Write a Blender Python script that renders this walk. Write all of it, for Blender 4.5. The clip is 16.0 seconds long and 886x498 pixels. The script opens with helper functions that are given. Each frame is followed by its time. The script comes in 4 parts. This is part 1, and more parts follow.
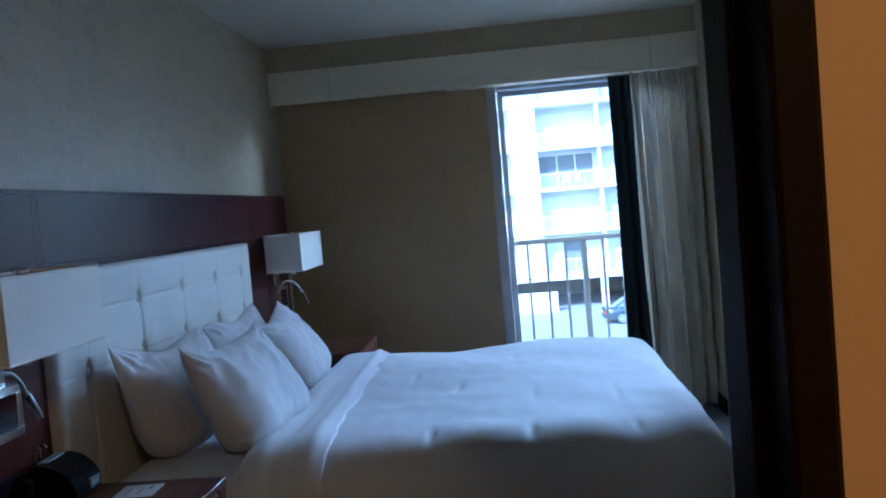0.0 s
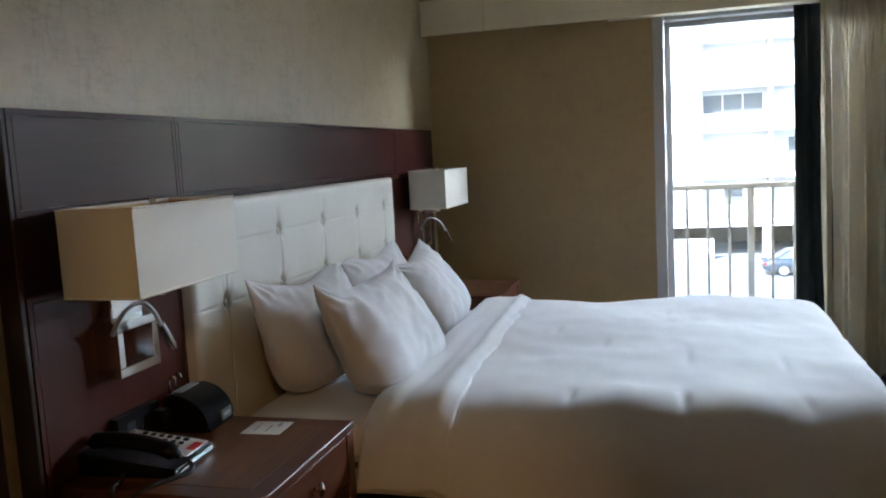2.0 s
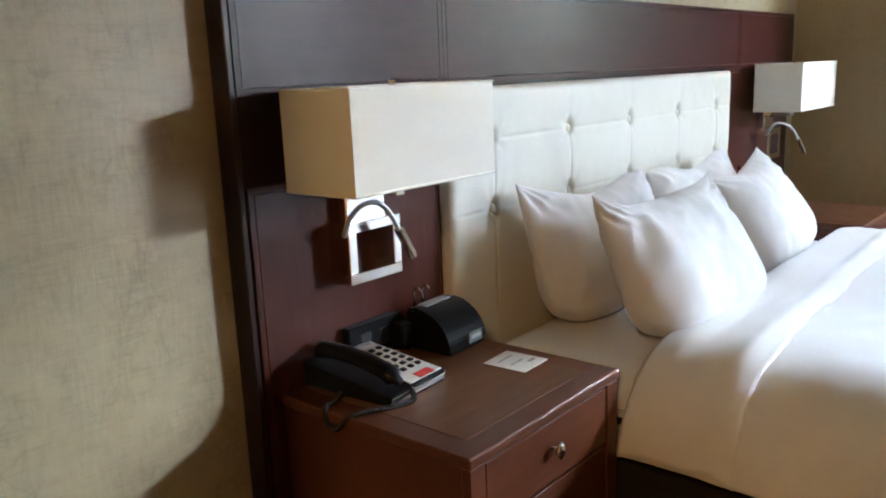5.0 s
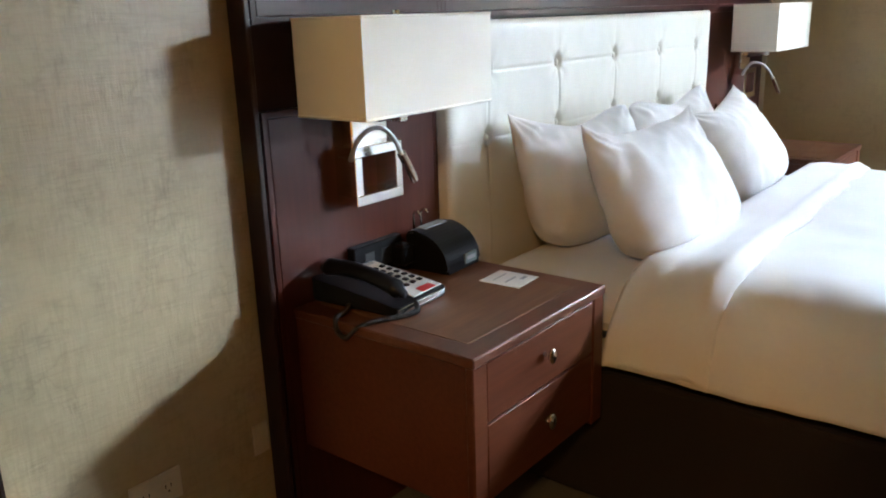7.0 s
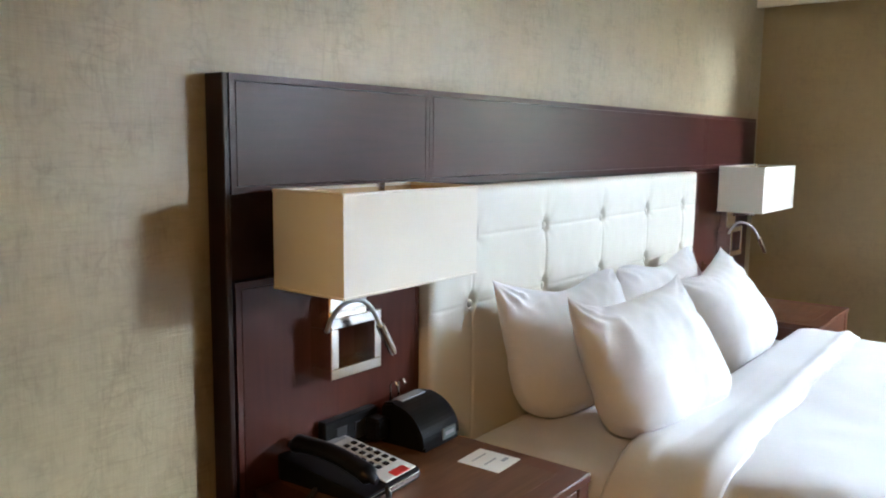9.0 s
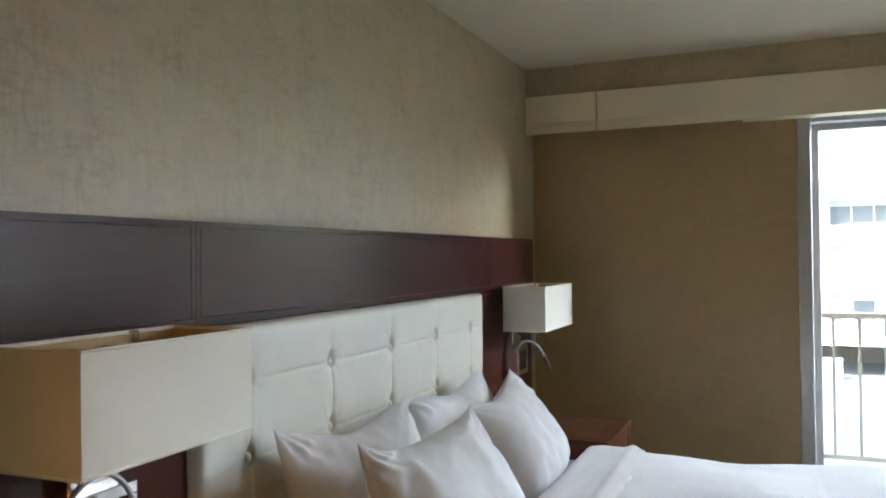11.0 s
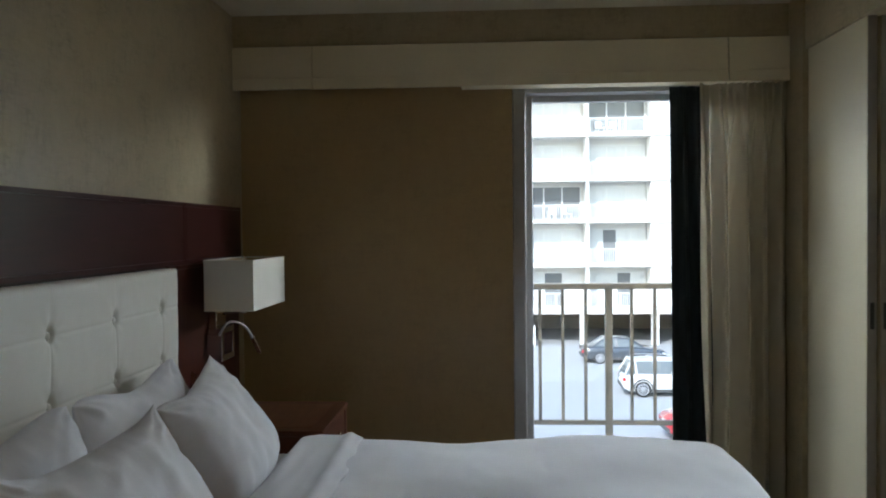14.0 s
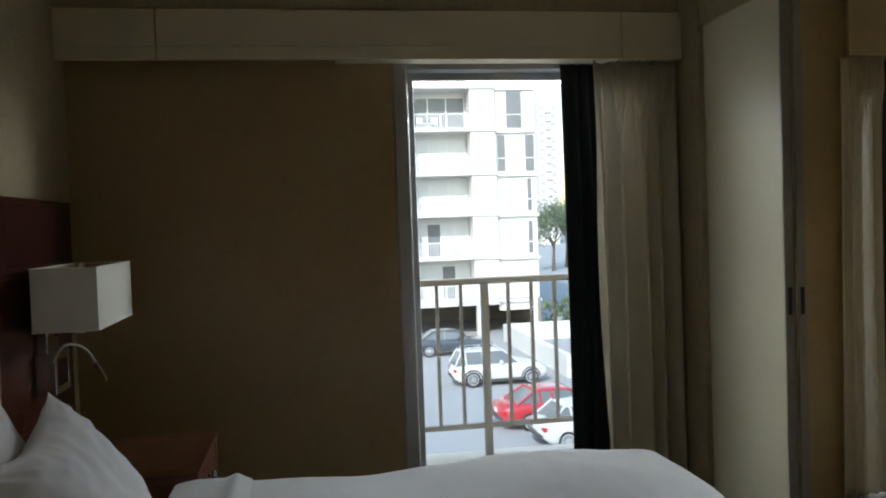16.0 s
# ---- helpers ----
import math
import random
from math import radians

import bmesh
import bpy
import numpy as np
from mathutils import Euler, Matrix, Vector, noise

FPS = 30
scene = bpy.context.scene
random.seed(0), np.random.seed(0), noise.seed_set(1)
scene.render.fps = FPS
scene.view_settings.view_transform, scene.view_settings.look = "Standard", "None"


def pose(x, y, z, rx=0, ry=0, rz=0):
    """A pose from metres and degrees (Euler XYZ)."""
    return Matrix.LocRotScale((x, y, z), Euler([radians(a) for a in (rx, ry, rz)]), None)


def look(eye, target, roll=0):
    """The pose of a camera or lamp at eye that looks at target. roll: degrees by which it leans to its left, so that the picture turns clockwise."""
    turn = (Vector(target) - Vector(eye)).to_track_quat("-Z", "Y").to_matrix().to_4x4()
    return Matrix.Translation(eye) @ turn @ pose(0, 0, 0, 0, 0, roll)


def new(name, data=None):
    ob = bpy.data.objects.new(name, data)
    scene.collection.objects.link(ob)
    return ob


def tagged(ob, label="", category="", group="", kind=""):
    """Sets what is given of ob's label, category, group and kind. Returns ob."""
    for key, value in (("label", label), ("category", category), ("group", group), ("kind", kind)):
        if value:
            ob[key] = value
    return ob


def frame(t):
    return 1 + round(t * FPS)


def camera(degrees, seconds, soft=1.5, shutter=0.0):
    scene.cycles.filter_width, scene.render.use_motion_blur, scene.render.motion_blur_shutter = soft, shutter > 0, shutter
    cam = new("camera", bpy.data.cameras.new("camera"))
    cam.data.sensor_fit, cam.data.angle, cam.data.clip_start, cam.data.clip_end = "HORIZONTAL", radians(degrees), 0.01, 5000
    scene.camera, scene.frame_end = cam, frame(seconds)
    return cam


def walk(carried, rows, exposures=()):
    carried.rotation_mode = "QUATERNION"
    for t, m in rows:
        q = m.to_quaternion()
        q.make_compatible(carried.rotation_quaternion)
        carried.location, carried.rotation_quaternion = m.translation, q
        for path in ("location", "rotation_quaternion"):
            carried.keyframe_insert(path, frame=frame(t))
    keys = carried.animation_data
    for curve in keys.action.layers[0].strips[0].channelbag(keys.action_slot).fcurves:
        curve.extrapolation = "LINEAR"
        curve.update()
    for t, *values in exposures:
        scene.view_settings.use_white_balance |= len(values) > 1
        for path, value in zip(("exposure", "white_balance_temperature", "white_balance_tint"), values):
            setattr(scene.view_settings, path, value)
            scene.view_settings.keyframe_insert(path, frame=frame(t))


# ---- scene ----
cam = camera(57.3, 16.0, soft=2.0)
EXPOSURES = [(0.0, 1.98, 3850, 7), (0.5, 2.17, 4050, 7), (1.0, 2.46, 4550, 7), (1.5, 2.54, 5000, 7), (2.0, 2.52, 5200, 8), (2.5, 2.53, 5350, 7), (3.5, 2.48, 5450, 8), (4.0, 2.78, 5400, 8), (4.5, 3.25, 5350, 9), (5.0, 3.64, 5250, 7),
             (8.2, 3.74, 5250, 7), (10.5, 3.56, 5400, 8), (11.0, 2.84, 5450, 7), (11.5, 2.02, 5450, 5), (12.0, 1.66, 5450, 6), (12.5, 1.68, 5480, 6), (13.0, 1.64, 5500, 6), (14.0, 1.48, 5550, 6), (15.0, 1.28, 5650, 6), (16.0, 1.0, 5750, 5)]
PATH = [
    (0, (1.432, -0.926, 1.361), (1.262, 1.064, 1.261), -4.9),
    (0.5, (1.418, -0.933, 1.364), (1.187, 1.043, 1.157), -4.9),
    (1, (1.406, -0.898, 1.368), (0.994, 1.046, 1.139), -4.8),
    (1.5, (1.405, -0.799, 1.365), (0.97, 1.139, 1.133), -4.1),
    (2, (1.416, -0.728, 1.368), (0.879, 1.185, 1.138), -3.0),
    (2.5, (1.405, -0.648, 1.347), (0.801, 1.244, 1.116), -2.7),
    (3, (1.385, -0.544, 1.342), (0.727, 1.326, 1.075), -2.8),
    (3.5, (1.343, -0.444, 1.347), (0.596, 1.391, 1.078), -3.1),
    (4, (1.345, -0.347, 1.34), (0.261, 1.315, 1.093), -3.7),
    (4.5, (1.376, -0.252, 1.337), (0.131, 1.286, 1.047), -2.9),
    (5, (1.387, -0.239, 1.309), (0.111, 1.242, 0.885), -2.4),
    (5.2, (1.388, -0.268, 1.291), (0.114, 1.2, 0.822), -2.6),
    (7.5, (1.429, -0.382, 1.286), (0.227, 1.117, 0.73), -1.8),
    (8, (1.421, -0.372, 1.321), (0.202, 1.15, 0.875), -1.0),
    (10.3, (1.279, -0.158, 1.42), (0.226, 1.542, 1.371), -0.3),
    (10.5, (1.271, -0.146, 1.422), (0.301, 1.603, 1.422), -0.6),
    (11, (1.296, -0.141, 1.427), (0.514, 1.699, 1.448), -0.7),
    (11.5, (1.297, -0.126, 1.426), (0.754, 1.799, 1.456), -0.3),
    (12, (1.3, -0.127, 1.419), (0.97, 1.846, 1.444), -0.7),
    (12.5, (1.272, -0.092, 1.407), (1.075, 1.898, 1.398), -0.6),
    (13, (1.242, -0.03, 1.392), (1.091, 1.964, 1.37), -0.8),
    (13.5, (1.241, 0.057, 1.393), (1.079, 2.05, 1.358), -0.9),
    (14, (1.228, 0.22, 1.398), (1.114, 2.216, 1.354), -0.5),
    (14.5, (1.174, 0.339, 1.38), (1.239, 2.338, 1.35), -0.1),
    (15, (1.061, 0.459, 1.38), (1.161, 2.457, 1.349), -1.4),
    (15.5, (0.988, 0.551, 1.393), (1.228, 2.536, 1.339), -1.9),
    (16, (0.965, 0.672, 1.386), (1.287, 2.645, 1.325), -2.0),
]
walk(cam, [(t, look(eye, target, roll)) for t, eye, target, roll in PATH], EXPOSURES)

# ---- world, sun, lamps ----
world = bpy.data.worlds.new("sky_world")
scene.world = world
world.use_nodes = True
wn = world.node_tree.nodes
sky = wn.new("ShaderNodeTexSky")
sky.sky_type = "NISHITA"
sky.sun_disc = False
sky.sun_elevation = radians(36)
sky.sun_rotation = radians(205)
sky.air_density, sky.dust_density, sky.ozone_density = 1.6, 1.2, 1.0
wn["Background"].inputs["Strength"].default_value = 0.15
world.node_tree.links.new(sky.outputs["Color"], wn["Background"].inputs["Color"])

sun = new("sun", bpy.data.lights.new("sun", "SUN"))
sun.data.energy, sun.data.angle, sun.data.color = 2.15, radians(0.6), (1.0, 0.95, 0.88)
sun.matrix_world = look((-17, -36, 29), (0, 0, 0))


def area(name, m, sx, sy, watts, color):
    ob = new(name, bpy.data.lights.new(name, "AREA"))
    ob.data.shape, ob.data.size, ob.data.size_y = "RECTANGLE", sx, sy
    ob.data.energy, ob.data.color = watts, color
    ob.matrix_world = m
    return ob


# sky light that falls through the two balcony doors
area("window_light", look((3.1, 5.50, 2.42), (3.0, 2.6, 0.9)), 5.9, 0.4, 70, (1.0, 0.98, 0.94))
area("living_window_light", look((5.25, 5.46, 2.35), (5.25, 3.4, 1.95)), 1.9, 0.48, 72, (1.0, 0.99, 0.965))
area("hall_light", look((1.95, -1.65, 2.40), (1.95, -1.65, 0)), 0.3, 0.3, 4.0, (1.0, 0.50, 0.13))


# ---- materials ----
def mat(name, color, color2=None, rough=0.6, metal=0.0, scale=30.0, detail=4.0, bump=0.0, stretch=(1, 1, 1),
        big=2.0, rand=0.0, sheen=0.0, coat=0.0, spec=0.5, bump_dist=0.002, rough_var=0.0):
    """A principled surface: two colours mixed by fine and coarse noise, with relief and uneven gloss."""
    m = bpy.data.materials.new(name)
    m.use_nodes = True
    n, l = m.node_tree.nodes, m.node_tree.links
    p = n["Principled BSDF"]
    tc = n.new("ShaderNodeTexCoord")
    mp = n.new("ShaderNodeMapping")
    mp.inputs["Scale"].default_value = stretch
    l.new(tc.outputs["Object"], mp.inputs["Vector"])
    fine = n.new("ShaderNodeTexNoise")
    fine.inputs["Scale"].default_value, fine.inputs["Detail"].default_value = scale, detail
    l.new(mp.outputs["Vector"], fine.inputs["Vector"])
    coarse = n.new("ShaderNodeTexNoise")
    coarse.inputs["Scale"].default_value, coarse.inputs["Detail"].default_value = big, 3
    l.new(tc.outputs["Object"], coarse.inputs["Vector"])
    add = n.new("ShaderNodeMath")
    add.operation = "MULTIPLY_ADD"
    l.new(coarse.outputs["Fac"], add.inputs[0])
    add.inputs[1].default_value = 0.5
    half = n.new("ShaderNodeMath")
    half.operation = "MULTIPLY"
    half.inputs[1].default_value = 0.5
    l.new(fine.outputs["Fac"], half.inputs[0])
    l.new(half.outputs[0], add.inputs[2])
    ramp = n.new("ShaderNodeMapRange")
    ramp.inputs["From Min"].default_value, ramp.inputs["From Max"].default_value = 0.3, 0.7
    l.new(add.outputs[0], ramp.inputs["Value"])
    mix = n.new("ShaderNodeMix")
    mix.data_type = "RGBA"
    c2 = color2 or tuple(c * 0.85 for c in color)
    mix.inputs["A"].default_value, mix.inputs["B"].default_value = (*c2, 1), (*color, 1)
    l.new(ramp.outputs["Result"], mix.inputs["Factor"])
    out = mix.outputs["Result"]
    if rand:
        info = n.new("ShaderNodeObjectInfo")
        hsv = n.new("ShaderNodeHueSaturation")
        mr = n.new("ShaderNodeMapRange")
        mr.inputs["To Min"].default_value, mr.inputs["To Max"].default_value = 1 - rand, 1 + rand
        l.new(info.outputs["Random"], mr.inputs["Value"])
        l.new(mr.outputs["Result"], hsv.inputs["Value"])
        l.new(out, hsv.inputs["Color"])
        out = hsv.outputs["Color"]
    l.new(out, p.inputs["Base Color"])
    p.inputs["Roughness"].default_value, p.inputs["Metallic"].default_value = rough, metal
    p.inputs["Specular IOR Level"].default_value = spec
    p.inputs["Sheen Weight"].default_value, p.inputs["Coat Weight"].default_value = sheen, coat
    if rough_var:
        rr = n.new("ShaderNodeMapRange")
        rr.inputs["From Min"].default_value, rr.inputs["From Max"].default_value = 0.3, 0.7
        rr.inputs["To Min"].default_value, rr.inputs["To Max"].default_value = rough - rough_var, rough + rough_var
        l.new(coarse.outputs["Fac"], rr.inputs["Value"])
        l.new(rr.outputs["Result"], p.inputs["Roughness"])
    if bump:
        b = n.new("ShaderNodeBump")
        b.inputs["Strength"].default_value, b.inputs["Distance"].default_value = bump, bump_dist
        l.new(fine.outputs["Fac"], b.inputs["Height"])
        l.new(b.outputs["Normal"], p.inputs["Normal"])
    return m


def wallpaper(name, color, color2, relief=0.36, low=0.96, high=1.03):
    """Woven paper: fine threads across and upright, with a crazed print over them."""
    m = mat(name, color, color2, rough=0.44, scale=16, big=1.2, bump=0.0, rough_var=0.08)
    n, l = m.node_tree.nodes, m.node_tree.links
    p = n["Principled BSDF"]
    tc = n.new("ShaderNodeTexCoord")
    total = None
    for s in ((60, 60, 9), (9, 9, 110), (20, 20, 6), (4, 4, 34), (13, 13, 15)):
        mp = n.new("ShaderNodeMapping")
        mp.inputs["Scale"].default_value = s
        nz = n.new("ShaderNodeTexNoise")
        nz.inputs["Scale"].default_value, nz.inputs["Detail"].default_value = 1.6, 3
        l.new(tc.outputs["Object"], mp.inputs["Vector"])
        l.new(mp.outputs["Vector"], nz.inputs["Vector"])
        if total is None:
            total = nz.outputs["Fac"]
        else:
            a = n.new("ShaderNodeMath")
            a.operation = "ADD"
            l.new(total, a.inputs[0])
            l.new(nz.outputs["Fac"], a.inputs[1])
            total = a.outputs[0]
    b = n.new("ShaderNodeBump")
    b.inputs["Strength"].default_value, b.inputs["Distance"].default_value = relief, 0.002
    l.new(total, b.inputs["Height"])
    l.new(b.outputs["Normal"], p.inputs["Normal"])
    mr = n.new("ShaderNodeMapRange")
    mr.inputs["From Min"].default_value, mr.inputs["From Max"].default_value = 2.0, 3.0
    mr.inputs["To Min"].default_value, mr.inputs["To Max"].default_value = low, high
    l.new(total, mr.inputs["Value"])
    shade = mr.outputs["Result"]
    for st in ((36, 36, 9), (9, 9, 42)):
        mp = n.new("ShaderNodeMapping")
        mp.inputs["Scale"].default_value = st
        nz = n.new("ShaderNodeTexNoise")
        nz.inputs["Scale"].default_value, nz.inputs["Detail"].default_value, nz.inputs["Distortion"].default_value = 2.0, 3, 0.9
        dash = n.new("ShaderNodeMapRange")
        dash.inputs["From Min"].default_value, dash.inputs["From Max"].default_value = 0.50, 0.66
        dash.inputs["To Min"].default_value, dash.inputs["To Max"].default_value = 1.0, 1.0 - 0.11 * relief
        times = n.new("ShaderNodeMath")
        times.operation = "MULTIPLY"
        l.new(tc.outputs["Object"], mp.inputs["Vector"])
        l.new(mp.outputs["Vector"], nz.inputs["Vector"])
        l.new(nz.outputs["Fac"], dash.inputs["Value"])
        l.new(shade, times.inputs[0])
        l.new(dash.outputs["Result"], times.inputs[1])
        shade = times.outputs[0]
    # crazed dashes: thin broken lines, upright and across, stronger in patches
    patch = n.new("ShaderNodeTexNoise")
    patch.inputs["Scale"].default_value, patch.inputs["Detail"].default_value = 7.0, 3
    l.new(tc.outputs["Object"], patch.inputs["Vector"])
    where = n.new("ShaderNodeMapRange")
    where.inputs["From Min"].default_value, where.inputs["From Max"].default_value = 0.40, 0.62
    where.inputs["To Min"].default_value, where.inputs["To Max"].default_value = 0.0, 0.27 * relief
    l.new(patch.outputs["Fac"], where.inputs["Value"])
    for k, st in enumerate(((18, 18, 3.6), (3.6, 3.6, 20), (12, 12, 13))):
        mp = n.new("ShaderNodeMapping")
        mp.inputs["Scale"].default_value, mp.inputs["Location"].default_value = st, (k * 3.1, k * 1.7, 0)
        nz = n.new("ShaderNodeTexNoise")
        nz.inputs["Scale"].default_value, nz.inputs["Detail"].default_value, nz.inputs["Distortion"].default_value = 1.5, 2, 0.5
        off = n.new("ShaderNodeMath")
        off.operation = "SUBTRACT"
        off.inputs[1].default_value = 0.5
        size = n.new("ShaderNodeMath")
        size.operation = "ABSOLUTE"
        line = n.new("ShaderNodeMapRange")
        line.inputs["From Min"].default_value, line.inputs["From Max"].default_value = 0.008, 0.044
        line.inputs["To Min"].default_value, line.inputs["To Max"].default_value = 1.0, 0.0
        strength = n.new("ShaderNodeMath")
        strength.operation = "MULTIPLY"
        keep = n.new("ShaderNodeMath")
        keep.operation = "SUBTRACT"
        keep.inputs[0].default_value = 1.0
        times = n.new("ShaderNodeMath")
        times.operation = "MULTIPLY"
        l.new(tc.outputs["Object"], mp.inputs["Vector"])
        l.new(mp.outputs["Vector"], nz.inputs["Vector"])
        l.new(nz.outputs["Fac"], off.inputs[0])
        l.new(off.outputs[0], size.inputs[0])
        l.new(size.outputs[0], line.inputs["Value"])
        l.new(line.outputs["Result"], strength.inputs[0])
        l.new(where.outputs["Result"], strength.inputs[1])
        l.new(strength.outputs[0], keep.inputs[1])
        l.new(shade, times.inputs[0])
        l.new(keep.outputs[0], times.inputs[1])
        shade = times.outputs[0]
    hsv = n.new("ShaderNodeHueSaturation")
    l.new(shade, hsv.inputs["Value"])
    src = p.inputs["Base Color"].links[0].from_socket
    l.new(src, hsv.inputs["Color"])
    l.new(hsv.outputs["Color"], p.inputs["Base Color"])
    return m


def glass(name, tint=(1, 1, 1), rough=0.0):
    m = bpy.data.materials.new(name)
    m.use_nodes = True
    p = m.node_tree.nodes["Principled BSDF"]
    p.inputs["Base Color"].default_value = (*tint, 1)
    p.inputs["Transmission Weight"].default_value = 1.0
    p.inputs["Roughness"].default_value, p.inputs["IOR"].default_value = rough, 1.45
    return m


WALLPAPER = wallpaper("woven_wallpaper", (0.465, 0.382, 0.229), (0.43, 0.352, 0.208))
WALLPAPER_DARK = wallpaper("taupe_wallpaper", (0.425, 0.308, 0.148), (0.395, 0.284, 0.134), relief=0.18, low=0.97, high=1.02)
# deep tone for unseen living room walls, chosen to cut bounced light
BOUNCE_CUT = wallpaper("bounce_cut_wallpaper", (0.20, 0.15, 0.085), (0.17, 0.128, 0.072), relief=0.18, low=0.97, high=1.02)
PAINT = mat("white_paint", (0.76, 0.68, 0.48), (0.71, 0.63, 0.44), rough=0.5, scale=60, bump=0.15, big=1.5)
CEILING = mat("ceiling_paint", (0.63, 0.57, 0.43), (0.59, 0.532, 0.398), rough=0.85, scale=180, bump=0.4, big=1.0)
HALL_PAINT = mat("hall_paint", (0.70, 0.46, 0.15), (0.65, 0.42, 0.13), rough=0.7, scale=90, bump=0.2)
CARPET = mat("carpet", (0.085, 0.072, 0.056), (0.04, 0.034, 0.027), rough=0.95, scale=260, bump=1.0, bump_dist=0.004, big=7, sheen=0.2)
WOOD = mat("mahogany", (0.072, 0.018, 0.010), (0.046, 0.011, 0.0065), spec=0.24, rough=0.32, scale=7, stretch=(12, 12, 0.8), bump=0.02, big=2.5, rough_var=0.05)
WOOD_H = mat("mahogany_lying", (0.055, 0.013, 0.010), (0.032, 0.008, 0.006), spec=0.19, rough=0.32, scale=9, stretch=(9, 0.7, 9), bump=0.02, big=1.3)
WOOD_TOP = mat("mahogany_top", (0.170, 0.078, 0.036), (0.085, 0.034, 0.015), rough=0.42, spec=0.25, scale=11, stretch=(9, 0.7, 9), bump=0.08, big=3, rough_var=0.08)
NS_WOOD = mat("red_mahogany", (0.118, 0.036, 0.015), (0.062, 0.018, 0.0075), spec=0.3, rough=0.38, scale=9, stretch=(1, 1, 10), bump=0.06, big=2.5, rough_var=0.05)
NS_WOOD_H = mat("red_mahogany_lying", (0.118, 0.036, 0.015), (0.062, 0.018, 0.0075), spec=0.3, rough=0.38, scale=9, stretch=(9, 0.7, 9), bump=0.06, big=2.5, rough_var=0.05)
NS_WOOD_TOP = mat("mahogany_border", (0.125, 0.044, 0.019), (0.066, 0.021, 0.009), rough=0.4, spec=0.3, scale=9, stretch=(9, 0.7, 9), bump=0.05, big=2.5, rough_var=0.05)
WOOD_DARK = mat("dark_wood", (0.016, 0.0075, 0.005), (0.009, 0.0042, 0.003), spec=0.12, rough=0.55, scale=8, stretch=(1, 1, 12), bump=0.05)
STILE = mat("stile_wood", (0.034, 0.0125, 0.008), (0.022, 0.008, 0.005), spec=0.3, rough=0.38, scale=8, stretch=(12, 12, 1), bump=0.02)
LEATHER = mat("cream_leather", (0.72, 0.705, 0.625), (0.69, 0.67, 0.59), rough=0.42, scale=220, bump=0.12, big=4, bump_dist=0.001)
LINEN = mat("white_linen", (0.70, 0.70, 0.71), (0.665, 0.665, 0.675), rough=0.9, scale=90, bump=0.12, big=5, sheen=0.15, bump_dist=0.002)
SHADE = mat("lamp_shade", (0.79, 0.76, 0.665), (0.755, 0.725, 0.63), rough=0.85, scale=300, bump=0.2, big=4)
# amber light on the shade's inside, put into the surface colour
INNER_AMBER = mat("shade_inner_amber", (0.50, 0.36, 0.17), (0.44, 0.31, 0.14), rough=0.7)
CHROME = mat("chrome", (0.80, 0.79, 0.77), (0.7, 0.69, 0.67), rough=0.14, metal=1.0, scale=40)
ALUMINIUM = mat("aluminium", (0.52, 0.515, 0.51), (0.46, 0.455, 0.45), rough=0.42, metal=0.6, scale=60)
BLACK = mat("black_plastic", (0.009, 0.009, 0.010), (0.006, 0.006, 0.007), rough=0.30, spec=0.11, scale=200, bump=0.05)
BLACK_MATT = mat("black_rubber", (0.020, 0.020, 0.021), (0.013, 0.013, 0.014), rough=0.45, scale=100)
KEYPAD = mat("pale_plate", (0.62, 0.61, 0.58), (0.56, 0.55, 0.52), rough=0.5)
RED = mat("red_key", (0.6, 0.03, 0.02), (0.5, 0.025, 0.015), rough=0.4)
PAPER = mat("card_paper", (0.78, 0.77, 0.74), (0.74, 0.73, 0.70), rough=0.7)
PRINT = mat("grey_print", (0.35, 0.36, 0.38), (0.3, 0.31, 0.33), rough=0.7)
IVORY = mat("ivory_plastic", (0.66, 0.60, 0.47), (0.6, 0.545, 0.42), rough=0.4)
DRAPE = mat("dark_drape", (0.020, 0.030, 0.036), (0.013, 0.020, 0.024), rough=0.85, scale=150, bump=0.2, sheen=0.1)
SHEER = mat("pale_curtain", (0.69, 0.605, 0.42), (0.64, 0.555, 0.38), rough=0.9, scale=140, stretch=(1, 1, 0.1), bump=0.08)
PANEL = mat("panel_laminate", (0.73, 0.655, 0.46), (0.70, 0.625, 0.435), rough=0.45, scale=50, bump=0.05)
PANEL_EDGE = mat("panel_edge", (0.30, 0.28, 0.25), (0.26, 0.24, 0.215), rough=0.45)
GLASS = glass("window_glass")
# the pale curtain lets some daylight through
n, l = SHEER.node_tree.nodes, SHEER.node_tree.links
through_cloth = n.new("ShaderNodeBsdfTranslucent")
through_cloth.inputs["Color"].default_value = (0.62, 0.62, 0.60, 1)
cloth_mix = n.new("ShaderNodeMixShader")
cloth_mix.inputs[0].default_value = 0.28
l.new(n["Principled BSDF"].outputs[0], cloth_mix.inputs[1])
l.new(through_cloth.outputs[0], cloth_mix.inputs[2])
l.new(cloth_mix.outputs[0], n["Material Output"].inputs["Surface"])


# ---- building helpers ----
def box(bm, x0, x1, y0, y1, z0, z1, bevel=0.0, segments=1):
    made = bmesh.ops.create_cube(bm, size=1.0)["verts"]
    for v in made:
        v.co = Vector(((x0 + x1) / 2 + v.co.x * (x1 - x0), (y0 + y1) / 2 + v.co.y * (y1 - y0), (z0 + z1) / 2 + v.co.z * (z1 - z0)))
    if bevel:
        edges = list({e for v in made for e in v.link_edges})
        bmesh.ops.bevel(bm, geom=edges, offset=bevel, segments=segments, affect="EDGES", profile=0.6)
    return made


